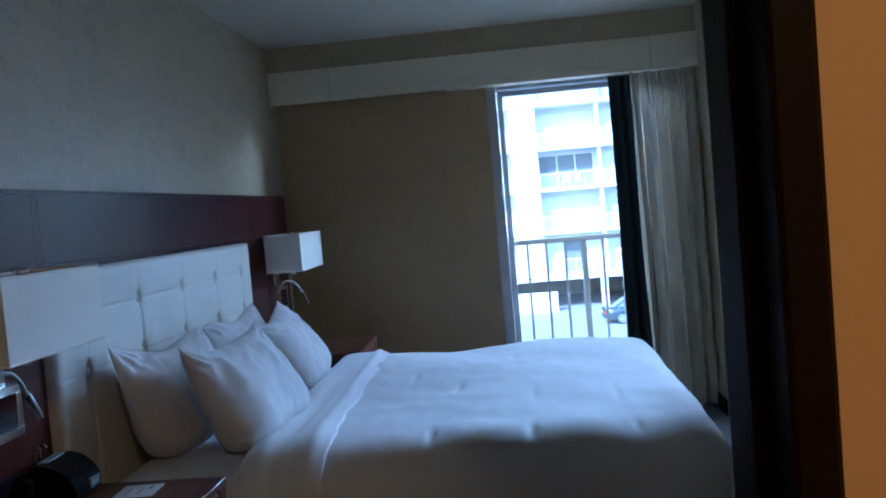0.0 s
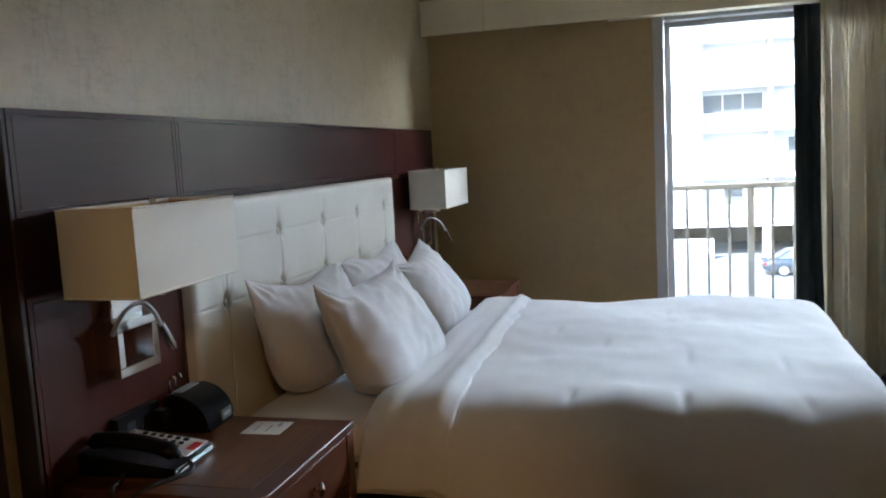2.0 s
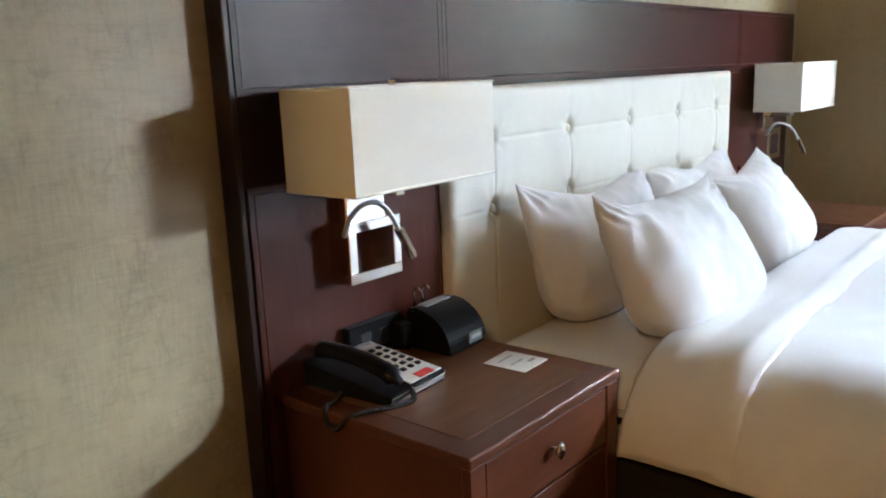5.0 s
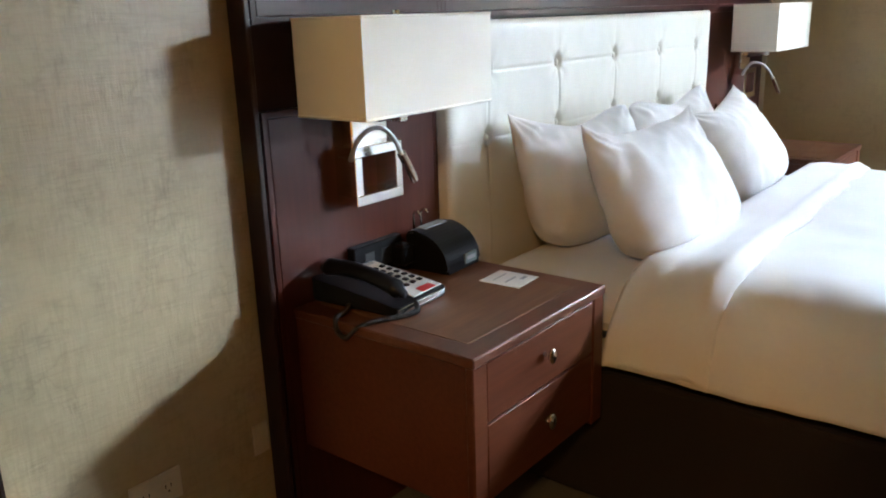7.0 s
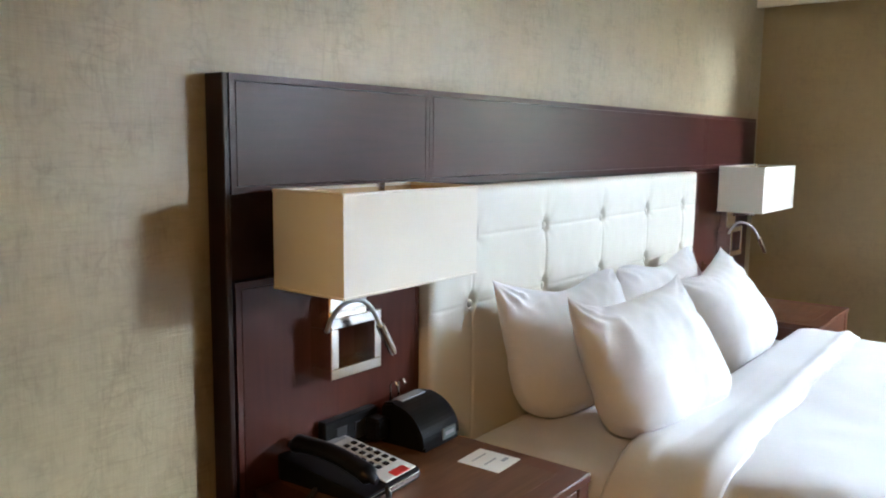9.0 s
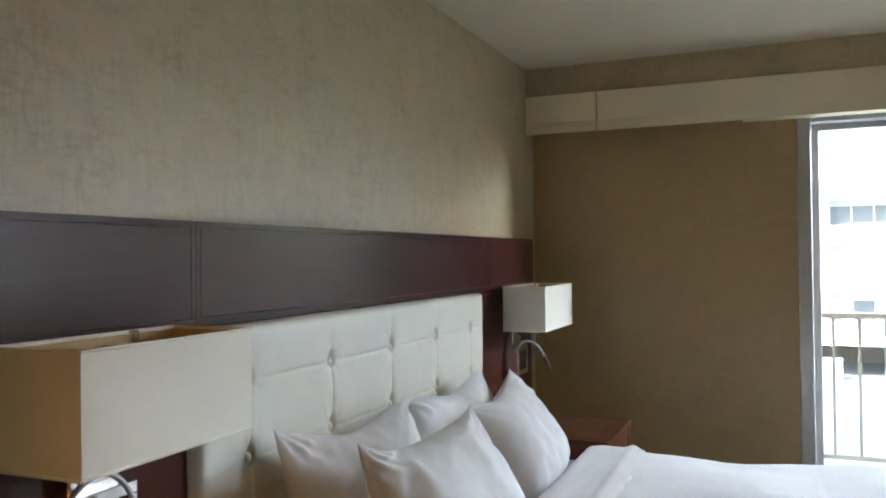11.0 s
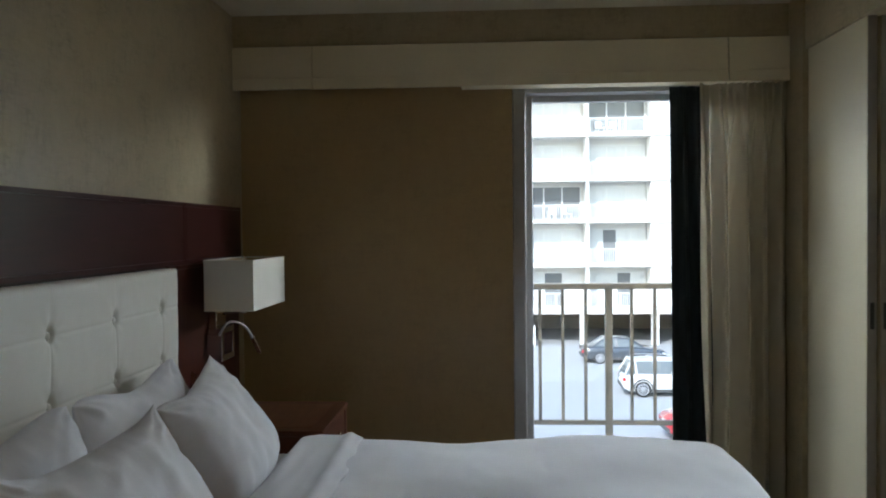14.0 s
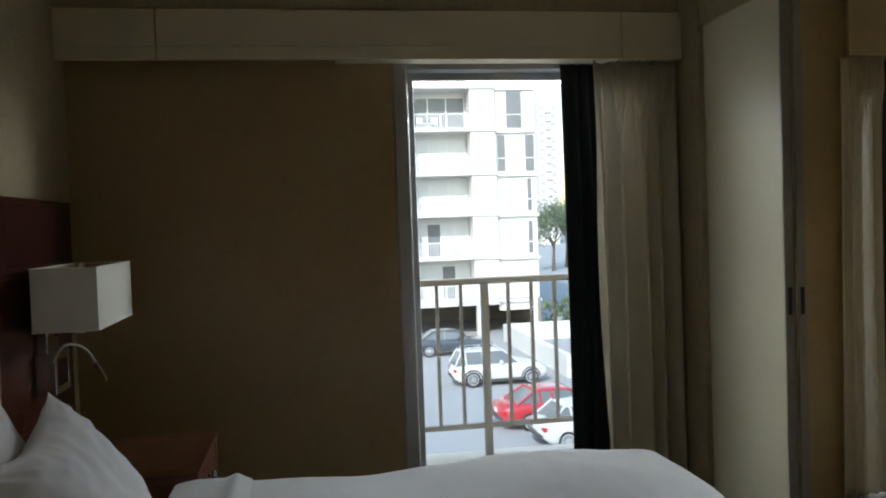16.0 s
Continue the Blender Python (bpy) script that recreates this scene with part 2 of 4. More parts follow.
def cyl(bm, a, b, r0, r1=None, n=12, caps=True):
    a, b = Vector(a), Vector(b)
    d = b - a
    made = bmesh.ops.create_cone(bm, cap_ends=caps, segments=n, radius1=r0, radius2=r0 if r1 is None else r1, depth=d.length)["verts"]
    m = Matrix.Translation((a + b) / 2) @ d.to_track_quat("Z", "Y").to_matrix().to_4x4()
    bmesh.ops.transform(bm, matrix=m, verts=made)
    return made


def tube(bm, points, r, n=8):
    """A round tube along points."""
    rings = []
    pts = [Vector(p) for p in points]
    side = Vector((0.3, 0.5, 0.8)).normalized()
    for i, p in enumerate(pts):
        d = (pts[min(i + 1, len(pts) - 1)] - pts[max(i - 1, 0)]).normalized()
        u = d.cross(side).normalized()
        w = d.cross(u)
        rings.append([bm.verts.new(p + (u * math.cos(2 * math.pi * k / n) + w * math.sin(2 * math.pi * k / n)) * r) for k in range(n)])
    for a, b in zip(rings, rings[1:]):
        for k in range(n):
            bm.faces.new((a[k], a[(k + 1) % n], b[(k + 1) % n], b[k]))
    bm.faces.new(rings[0][::-1])
    bm.faces.new(rings[-1])


def spline(points, n):
    """n + 1 points along a smooth line through the points."""
    w = [Vector(p) for p in points]
    out = []
    for k in range(n + 1):
        q = k / n * (len(w) - 1)
        i = min(int(q), len(w) - 2)
        f = q - i
        p0, p1, p2, p3 = w[max(i - 1, 0)], w[i], w[i + 1], w[min(i + 2, len(w) - 1)]
        out.append(0.5 * ((2 * p1) + (p2 - p0) * f + (2 * p0 - 5 * p1 + 4 * p2 - p3) * f * f + (3 * p1 - p0 - 3 * p2 + p3) * f ** 3))
    return out


def sheet(bm, f, nu, nv):
    """A grid of nu x nv cells over f(u, v), u and v from 0 to 1."""
    g = [[bm.verts.new(f(i / nu, j / nv)) for j in range(nv + 1)] for i in range(nu + 1)]
    for i in range(nu):
        for j in range(nv):
            bm.faces.new((g[i][j], g[i + 1][j], g[i + 1][j + 1], g[i][j + 1]))
    return g


def mesh_of(name, bm, material, smooth=False):
    bmesh.ops.recalc_face_normals(bm, faces=bm.faces)
    me = bpy.data.meshes.new(name)
    bm.to_mesh(me)
    bm.free()
    me.materials.append(material)
    if smooth:
        me.polygons.foreach_set("use_smooth", [True] * len(me.polygons))
    return me


def part(name, bm, material, parent=None, label="", smooth=False):
    ob = new(name, mesh_of(name, bm, material, smooth))
    ob.parent = parent
    if label:
        tagged(ob, label)
    return ob


def thing(name, at, label, category, group="", kind=""):
    ob = new(name)
    ob.matrix_world = at if isinstance(at, Matrix) else Matrix.Translation(at)
    ob.empty_display_size = 0.1
    return tagged(ob, label, category, group, kind)


def block(name, material, *boxes, parent=None, label="", bevel=0.0):
    bm = bmesh.new()
    for b in boxes:
        box(bm, *b, bevel=bevel)
    return part(name, bm, material, parent, label)


def structure(name, material, label, *boxes, bevel=0.0, category="wall"):
    ob = block(name, material, *boxes, bevel=bevel)
    return tagged(ob, label, category, kind="structure")


# ---- the shell ----
YW = 4.20         # window wall
H = 2.44
YD = -0.20        # bedroom face of the door wall
YH = -0.34        # hall face of the door wall
structure("floor", CARPET, "dark grey-brown patterned carpet", (-0.2, 7.2, -3.2, 4.42, -0.12, 0.0), category="floor")
structure("ceiling", CEILING, "off-white painted ceiling", (-0.2, 7.2, -3.2, 4.42, H, H + 0.15), category="ceiling")
structure("wall_west", WALLPAPER, "beige woven wallpaper wall behind the bed", (-0.15, 0.0, -3.2, 4.42, 0, H))
structure("wall_north", WALLPAPER_DARK, "taupe wallpaper wall beside the balcony door",
          (0.0, 1.345, YW, 4.42, 0, H), (1.345, 2.50, YW + 0.02, 4.42, 2.11, H), (2.50, 2.62, YW + 0.02, 4.42, 0, H))
structure("soffit", WALLPAPER, "beige papered bulkhead above the pelmet", (0.0, 2.63, 4.085, YW - 0.002, 2.29, H))
structure("wall_stub", WALLPAPER, "beige wall return beside the curtain", (2.62, 2.80, 3.915, 4.42, 0, H))
structure("header", WALLPAPER, "beige header above the sliding panels", (2.63, 2.80, -0.2, 3.915, 2.19, H))
# added out of view: narrows the opening to keep light off the bed's foot
structure("light_block_wall", WALLPAPER_DARK, "unseen wall added to block light from the living room", (2.645, 2.79, YD, 2.5, 0, 2.19))
# bedroom face is unseen; the darker paper lowers bounce onto the bed's side
structure("wall_south", WALLPAPER_DARK, "taupe wall around the bedroom door, darkened to cut bounced light",
          (0.0, 0.82, YH, YD, 0, H), (1.646, 2.79, YH, YD, 0, H), (0.82, 1.646, YH, YD, 2.09, H))
# two walls out of view, kept dark so they bounce less light
structure("wall_south_living", BOUNCE_CUT, "unseen living room wall, darkened to cut bounced light", (2.79, 7.2, YH, YD, 0, H))
structure("wall_east", BOUNCE_CUT, "unseen far wall of the living room, darkened to cut bounced light", (7.2, 7.35, -3.2, 4.42, 0, H))
structure("wall_north_living", WALLPAPER_DARK, "taupe window wall of the living room", (2.80, 3.60, YW, 4.42, 0, H))
structure("wall_north_living_end", WALLPAPER_DARK, "far end of the living room's window wall", (6.2, 7.2, YW, 4.42, 0, H))
structure("lintel_living", WALLPAPER_DARK, "wall above the living room window", (3.60, 6.2, YW, 4.42, 2.11, H))
structure("hall_wall_east", HALL_PAINT, "warm-lit hall wall", (2.7, 2.85, -3.2, YH, 0, H))
structure("hall_wall_north", HALL_PAINT, "tan hall wall beside the door frame", (1.648, 2.7, YH - 0.012, YH - 0.001, 0, H))
structure("hall_wall_south", HALL_PAINT, "hall end wall", (-0.2, 7.2, -3.35, -3.2, 0, H))

frame_1 = tagged(new("door_1"), "dark-stained wooden door frame of the bedroom", "door frame", kind="structure")
block("jamb", WOOD_DARK, (0.82, 0.872, YH - 0.02, YD + 0.012, 0, 2.09), parent=frame_1, bevel=0.004)
block("jamb", WOOD_DARK, (1.613, 1.646, YH - 0.02, YD + 0.012, 0, 2.09), parent=frame_1, bevel=0.004)
block("head", WOOD_DARK, (0.82, 1.646, YH - 0.02, YD + 0.012, 2.04, 2.092), parent=frame_1, bevel=0.004)
block("door_stop", WOOD_DARK, (1.601, 1.613, YH + 0.03, YH + 0.07, 0, 2.04), parent=frame_1, bevel=0.003)
block("door_stop", WOOD_DARK, (0.872, 0.884, YH + 0.03, YH + 0.07, 0, 2.04), parent=frame_1, bevel=0.003)
for x0, x1, y0, y1 in ((0.0, 0.014, YD + 0.02, 0.655), (0.0, 1.342, YW - 0.014, YW), (2.606, 2.62, 3.915, 4.19)):
    structure("baseboard", WOOD_DARK, "dark wooden baseboard", (x0, x1, y0, y1, 0.0, 0.10), bevel=0.003, category="baseboard")

pelmet = thing("pelmet", (0, 0, 0), "white painted curtain pelmet board above the window", "pelmet")
for x0, x1 in ((0.003, 0.386), (0.391, 2.340), (2.345, 2.628)):
    block("board", PAINT, (x0, x1, 4.066, 4.084, 2.135, 2.285), parent=pelmet, bevel=0.0015)
    block("lower_board", PAINT, (x0, x1, 4.064, 4.084, 2.082, 2.134), parent=pelmet, bevel=0.0015)
block("curtain_track", PAINT, (1.1, 2.62, 4.10, 4.19, 2.086, 2.104), parent=pelmet)

window_1 = tagged(new("window_1"), "aluminium-framed sliding glass balcony door", "window", kind="structure")
block("outer_frame", ALUMINIUM, (1.346, 1.408, 4.194, 4.40, 0.0, 2.107), (1.41, 2.50, 4.214, 4.40, 2.066, 2.107), (1.41, 2.50, 4.23, 4.40, 0.0, 0.03), (2.47, 2.50, 4.23, 4.40, 0.03, 2.07), parent=window_1, bevel=0.003)
block("sash", ALUMINIUM, (1.412, 1.447, 4.30, 4.34, 0.03, 2.068), (1.447, 2.43, 4.30, 4.34, 2.035, 2.068), (1.447, 2.43, 4.30, 4.34, 0.03, 0.09), (2.43, 2.468, 4.30, 4.34, 0.03, 2.068), parent=window_1, bevel=0.002)
pane = block("pane", GLASS, (1.447, 2.43, 4.317, 4.323, 0.09, 2.035), parent=window_1)
pane.visible_shadow = False
window_2 = tagged(new("window_2"), "aluminium-framed living room window", "window", kind="structure")
block("outer_frame", ALUMINIUM, (3.60, 3.65, 4.25, 4.38, 0.0, 2.10), (6.15, 6.2, 4.25, 4.38, 0.0, 2.10), (3.65, 6.15, 4.25, 4.38, 2.05, 2.10), (3.65, 6.15, 4.25, 4.38, 0.0, 0.05), parent=window_2)
pane = block("pane", GLASS, (3.65, 6.15, 4.317, 4.323, 0.05, 2.05), parent=window_2)
pane.visible_shadow = False
pelmet2 = thing("pelmet", (0, 0, 0), "curtain pelmet above the living room window, backlit shade in its colour", "pelmet")
# dark paper instead of white paint: the board's backlit shade is in its colour
block("board", WALLPAPER_DARK, (3.44, 6.6, 4.066, 4.084, 2.10, H), parent=pelmet2)

# sliding partition panels, pushed open to the window end
for k, (x0, x1) in enumerate(((2.645, 2.682), (2.694, 2.731))):
    sp = thing("sliding_panel", (x0, 3.35, 0), "off-white laminated sliding partition panel, pushed open", "sliding door", "sliding panels")
    block("leaf", PANEL, (0, x1 - x0, 0.004, 0.70, 0.012, 2.20), parent=sp, bevel=0.002)
    block("edge_strip", PANEL_EDGE, (0.002, x1 - x0 - 0.002, 0.0, 0.004, 0.014, 2.198), parent=sp, label="dark grey edge strip")
    block("finger_pull", BLACK_MATT, (0.011, x1 - x0 - 0.011, -0.002, 0.0, 1.015, 1.115), parent=sp, label="recessed dark finger pull")

# balcony
structure("balcony_slab", mat("concrete", (0.55, 0.54, 0.51), (0.47, 0.46, 0.43), rough=0.85, scale=25, bump=0.3), "pale concrete balcony floor", (-1.5, 8.0, 4.42, 5.56, -0.2, -0.02), category="balcony")
structure("balcony_soffit", PAINT, "white balcony soffit above", (-1.5, 8.0, 4.42, 5.56, 2.62, 2.8), category="balcony")
RAIL = mat("rail_paint", (0.23, 0.222, 0.21), (0.19, 0.183, 0.173), rough=0.5, scale=40)
rail = thing("balcony_railing", (0, 5.44, 0), "taupe painted metal balcony railing", "railing")
block("top_rail", RAIL, (-1.4, 7.9, -0.03, 0.03, 1.02, 1.058), parent=rail, bevel=0.004)
block("bottom_rail", RAIL, (-1.4, 7.9, -0.015, 0.015, 0.150, 0.180), parent=rail, bevel=0.002)
bal = None
for k in range(-22, 40):
    x = 1.985 + 0.1455 * k
    if k % 8 == 0:
        block("post", RAIL, (x - 0.022, x + 0.022, -0.022, 0.022, -0.02, 1.02), parent=rail, bevel=0.003)
    elif bal is None:
        bal = block("baluster", RAIL, (-0.010, 0.010, -0.010, 0.010, 0.18, 1.02), parent=rail)
        bal.location.x = x
    else:
        b2 = new("baluster", bal.data)
        b2.parent, b2.location = rail, (x, 0, 0)

# ---- headboard ----
hb = thing("headboard", (0, 0, 0), "wall-wide mahogany headboard with tufted cream leather panel", "headboard")
block("backing", STILE, (0.002, 0.032, 0.705, 3.983, 0.0, 1.505), parent=hb, bevel=0.002)


def framed_panel(name, y0, y1, z0, z1, x0, x1, material, parent):
    """A board with a thin groove scored round it, a little in from its edge."""
    bm = bmesh.new()
    box(bm, x0, x1, y0, y1, z0, z1)
    face = max(bm.faces, key=lambda f: f.calc_center_median().x)
    for thick, depth in ((0.014, 0.0), (0.001, -0.002), (0.001, 0.002)):
        bmesh.ops.inset_region(bm, faces=[face], thickness=thick, depth=depth, use_even_offset=True)
    return part(name, bm, material, parent)


for y0, y1 in ((0.715, 1.3348), (1.3362, 3.2862), (3.2878, 3.985)):
    framed_panel("top_panel", y0, y1, 1.280, 1.517, 0.030, 0.058, WOOD_H, hb)
framed_panel("lower_panel", 0.725, 1.308, 0.0, 1.10, 0.030, 0.050, WOOD, hb)
framed_panel("lower_panel", 3.152, 3.975, 0.0, 1.275, 0.030, 0.046, WOOD, hb)
block("side_stile", STILE, (0.0, 0.056, 0.700, 0.714, 0.0, 1.517), parent=hb, bevel=0.002)

BUTTON_Y, BUTTON_Z = (1.497, 1.882, 2.266, 2.639, 2.990), (1.133, 0.945)


def tuft(u, v):
    """Face of the padded panel: flat leather with thin stitched seams, pulled in at the buttons."""
    y, z = 1.315 + 1.83 * u, 0.40 + 0.87 * v
    edge = min(y - 1.315, 3.145 - y, z - 0.40, 1.27 - z)
    puff = 0.072 + 0.016 * (1 - math.exp(-max(edge, 0) / 0.010))
    for by in BUTTON_Y:
        d = abs(y - by)
        seam = 0.0030 if z < BUTTON_Z[0] else 0.0005
        puff -= seam * math.exp(-(d / 0.0042) ** 2) + 0.0005 * math.exp(-(d / 0.03) ** 2)
    for bz in BUTTON_Z:
        d = abs(z - bz)
        near = min(abs(y - by) for by in BUTTON_Y)
        puff -= 0.0019 * math.exp(-(d / 0.0042) ** 2) * (0.45 + 0.55 * min(near / 0.06, 1)) + 0.0003 * math.exp(-(d / 0.03) ** 2)
        for by in BUTTON_Y:
            r = math.hypot(y - by, (z - bz) * (0.55 if z > bz else 1.0))
            puff -= 0.013 * math.exp(-(r / 0.0165) ** 4) + 0.0045 * math.exp(-(r / 0.032) ** 2)
            a = math.atan2(z - bz, y - by)
            puff += 0.0007 * math.cos(7 * a + by * 5) * math.exp(-((r - 0.035) / 0.022) ** 2)
    puff += 0.0022 * noise.noise((y * 5, z * 5, 0)) + 0.0007 * noise.noise((y * 19, z * 13, 2))
    return Vector((max(puff, 0.052), y, z))


bm = bmesh.new()
g = sheet(bm, tuft, 460, 220)
rim = [r[0] for r in g] + g[-1][1:] + [r[-1] for r in g[::-1]][1:] + g[0][::-1][1:-1]
back = [bm.verts.new((0.034, v.co.y, v.co.z)) for v in rim]
for k in range(len(rim)):
    j = (k + 1) % len(rim)
    bm.faces.new((rim[k], rim[j], back[j], back[k]))
cushion = part("cushion", bm, LEATHER, hb, "cream button-tufted leather panel", smooth=True)
for by in BUTTON_Y:
    for bz in BUTTON_Z:
        bm = bmesh.new()
        bmesh.ops.create_uvsphere(bm, u_segments=14, v_segments=8, radius=0.0125)
        for v in bm.verts:
            v.co = Vector((0.073 + v.co.x * 0.6, by + v.co.y, bz + v.co.z))
        part("button", bm, LEATHER, cushion, smooth=True)


# ---- bed ----
def smoothmax(a, b, k=0.03):
    return (a + b + math.sqrt((a - b) ** 2 + k * k)) / 2 - k / 2


def bend(s, flat, r):
    """Way out and drop of cloth that runs flat, turns over a round edge and hangs."""
    if s <= flat:
        return s, 0.0
    a = (s - flat) / r
    if a < math.pi / 2:
        return flat + r * math.sin(a), r * (1 - math.cos(a))
    return flat + r, r + (s - flat - r * math.pi / 2)


CY, HALF, TOP = 2.245, 0.945, 0.655


def cover(x_head, x_foot, lift, hang, foot_hang, wrinkle):
    flat_x = x_foot - x_head - 0.12
    full_x = flat_x + (0.12 * math.pi / 2 + foot_hang if foot_hang else 0.12)

    def f(u, v):
        r = 0.30 if u < 0.5 else 0.145     # the near edge is rounder than the far one
        flat_y = HALF - r
        reach = r * 1.22 + hang if u < 0.5 else r * math.pi / 2 + hang
        s = (2 * u - 1) * (flat_y + reach)
        oy, dy = bend(abs(s), flat_y, r)
        t = v * full_x
        ox, dx = bend(t, flat_x, 0.12) if foot_hang else (t, 0.0)
        x, y = x_head + ox, CY + math.copysign(oy, s)
        x = x_head + ox * (1 + 0.035 * u if foot_hang else 1)
        drop = smoothmax(dx, dy)
        z = TOP + lift - drop
        flat = math.exp(-(drop / 0.10) ** 2)
        n1 = noise.noise((x * 2.2, y * 2.6, 3.0)) * 0.019 + noise.noise((x * 5.0, y * 5.5, 8.0)) * 0.0065
        crease = 0.0
        for cx, cyy, ln, k in ((1.13, 1.58, 0.055, 0.9), (1.45, 1.56, 0.06, 1.0), (1.77, 1.56, 0.055, 0.9), (1.18, 2.25, 0.07, 0.4), (1.47, 2.05, 0.10, 0.5), (0.98, 2.45, 0.08, 0.4), (1.76, 1.98, 0.10, 0.5), (1.40, 2.75, 0.09, 0.4)):
            e = math.exp(-((x - cx) / 0.013) ** 2 - ((y - cyy) / ln) ** 2)
            dip = math.exp(-((x - cx) / 0.07) ** 2 - ((y - cyy) / (ln * 1.3)) ** 2)
            wide = math.exp(-((x - cx - 0.16) / 0.11) ** 2 - ((y - cyy) / (ln * 2.2)) ** 2)
            crease += k * (0.016 * wide - 0.004 * dip - 0.010 * e)
        fine = noise.noise((x * 16, y * 9, 1.0)) * 0.0022
        plump = 0.015 * math.exp(-((x - 1.70) / 0.48) ** 2 - ((y - 2.95) / 0.40) ** 2)
        z += (n1 + crease + fine + plump) * flat * wrinkle
        # slow upright folds in the hanging parts
        out = min(max((dy - 0.08) / 0.3, 0), 1)
        fold = noise.noise((x * 6.0, 0.3 if s < 0 else 5.3, z * 1.2)) * 0.022 + noise.noise((x * 17.0, 2.0, z * 2)) * 0.006
        y += math.copysign(fold * out + 0.012 * out, s)
        out = min(max((dx - 0.08) / 0.3, 0), 1)
        x += (noise.noise((y * 7.0, 0.7, z)) * 0.02 + 0.01) * out
        if foot_hang and s < 0:      # the near corner is tucked in
            x -= 0.10 * min(dx / 0.16, 1) * min(dy / 0.16, 1)
        return Vector((x, y, z + lift * 0.0))
    return f


bed = thing("bed", (0, 0, 0), "king bed made up in plain white linen against the headboard", "bed")
bm = bmesh.new()
box(bm, 0.10, 1.96, 1.34, 3.15, 0.03, 0.40, bevel=0.012, segments=2)
part("bed_base", bm, mat("base_cloth", (0.013, 0.008, 0.006), (0.009, 0.005, 0.004), rough=0.9, scale=120, bump=0.2), bed, "dark upholstered bed base")
for x, y in ((0.2, 1.45), (1.9, 1.45), (0.2, 3.05), (1.9, 3.05)):
    block("foot", WOOD_DARK, (x - 0.03, x + 0.03, y - 0.03, y + 0.03, 0.0, 0.03), parent=bed)
bm = bmesh.new()
made = box(bm, 0.105, 1.97, 1.350, 3.155, 0.40, 0.610, bevel=0.125, segments=6)
for v in bm.verts:
    if v.co.x > 1.0 and v.co.y < 2.0:      # the near side draws in towards the foot
        v.co.y += 0.07
    if v.co.z > 0.60:
        v.co.z += noise.noise((v.co.x * 4, v.co.y * 4, 0)) * 0.008
part("mattress", bm, LINEN, bed, "white fitted sheet over the mattress", smooth=True)
bm = bmesh.new()
sheet(bm, cover(0.57, 2.030, 0.0, 0.035, 0.10, 1.0), 190, 170)
duvet = part("duvet", bm, LINEN, bed, "smooth white duvet hanging over the bed's sides", smooth=True)
m = duvet.modifiers.new("thickness", "SOLIDIFY")
m.thickness, m.offset = 0.012, -1


def flap(u, v):
    p = cover(0.0, 1.0, 0.016, 0.045, 0.0, 0.0)(u, 0.0)
    s = (2 * u - 1)
    wob = noise.noise((s * 4, 3.0, 7.0)) * 0.018 + noise.noise((s * 11, 1.0, 2.0)) * 0.006
    x0, x1 = 0.555, 0.795 + wob - 0.03 * s
    x = x0 + (x1 - x0) * v
    roll = 0.012 * math.sin(math.pi * min(v * 5, 1) / 2) - 0.012 + 0.010 * math.sin(math.pi * min((1 - v) * 4, 1) / 2) - 0.008
    ridge = 0.009 * math.exp(-((v - 0.80) / 0.10) ** 2) + 0.0075 * noise.noise((x * 20, p.y * 2.2, 2.0))
    p.x = x
    p.z += roll + ridge + noise.noise((x * 3, p.y * 4, 5.0)) * 0.006 * math.exp(-((TOP - p.z) / 0.1) ** 2)
    return p


bm = bmesh.new()
sheet(bm, flap, 150, 26)
ob = part("folded_edge", bm, LINEN, bed, "turned-back white duvet edge", smooth=True)
m = ob.modifiers.new("thickness", "SOLIDIFY")
m.thickness, m.offset = 0.010, -1


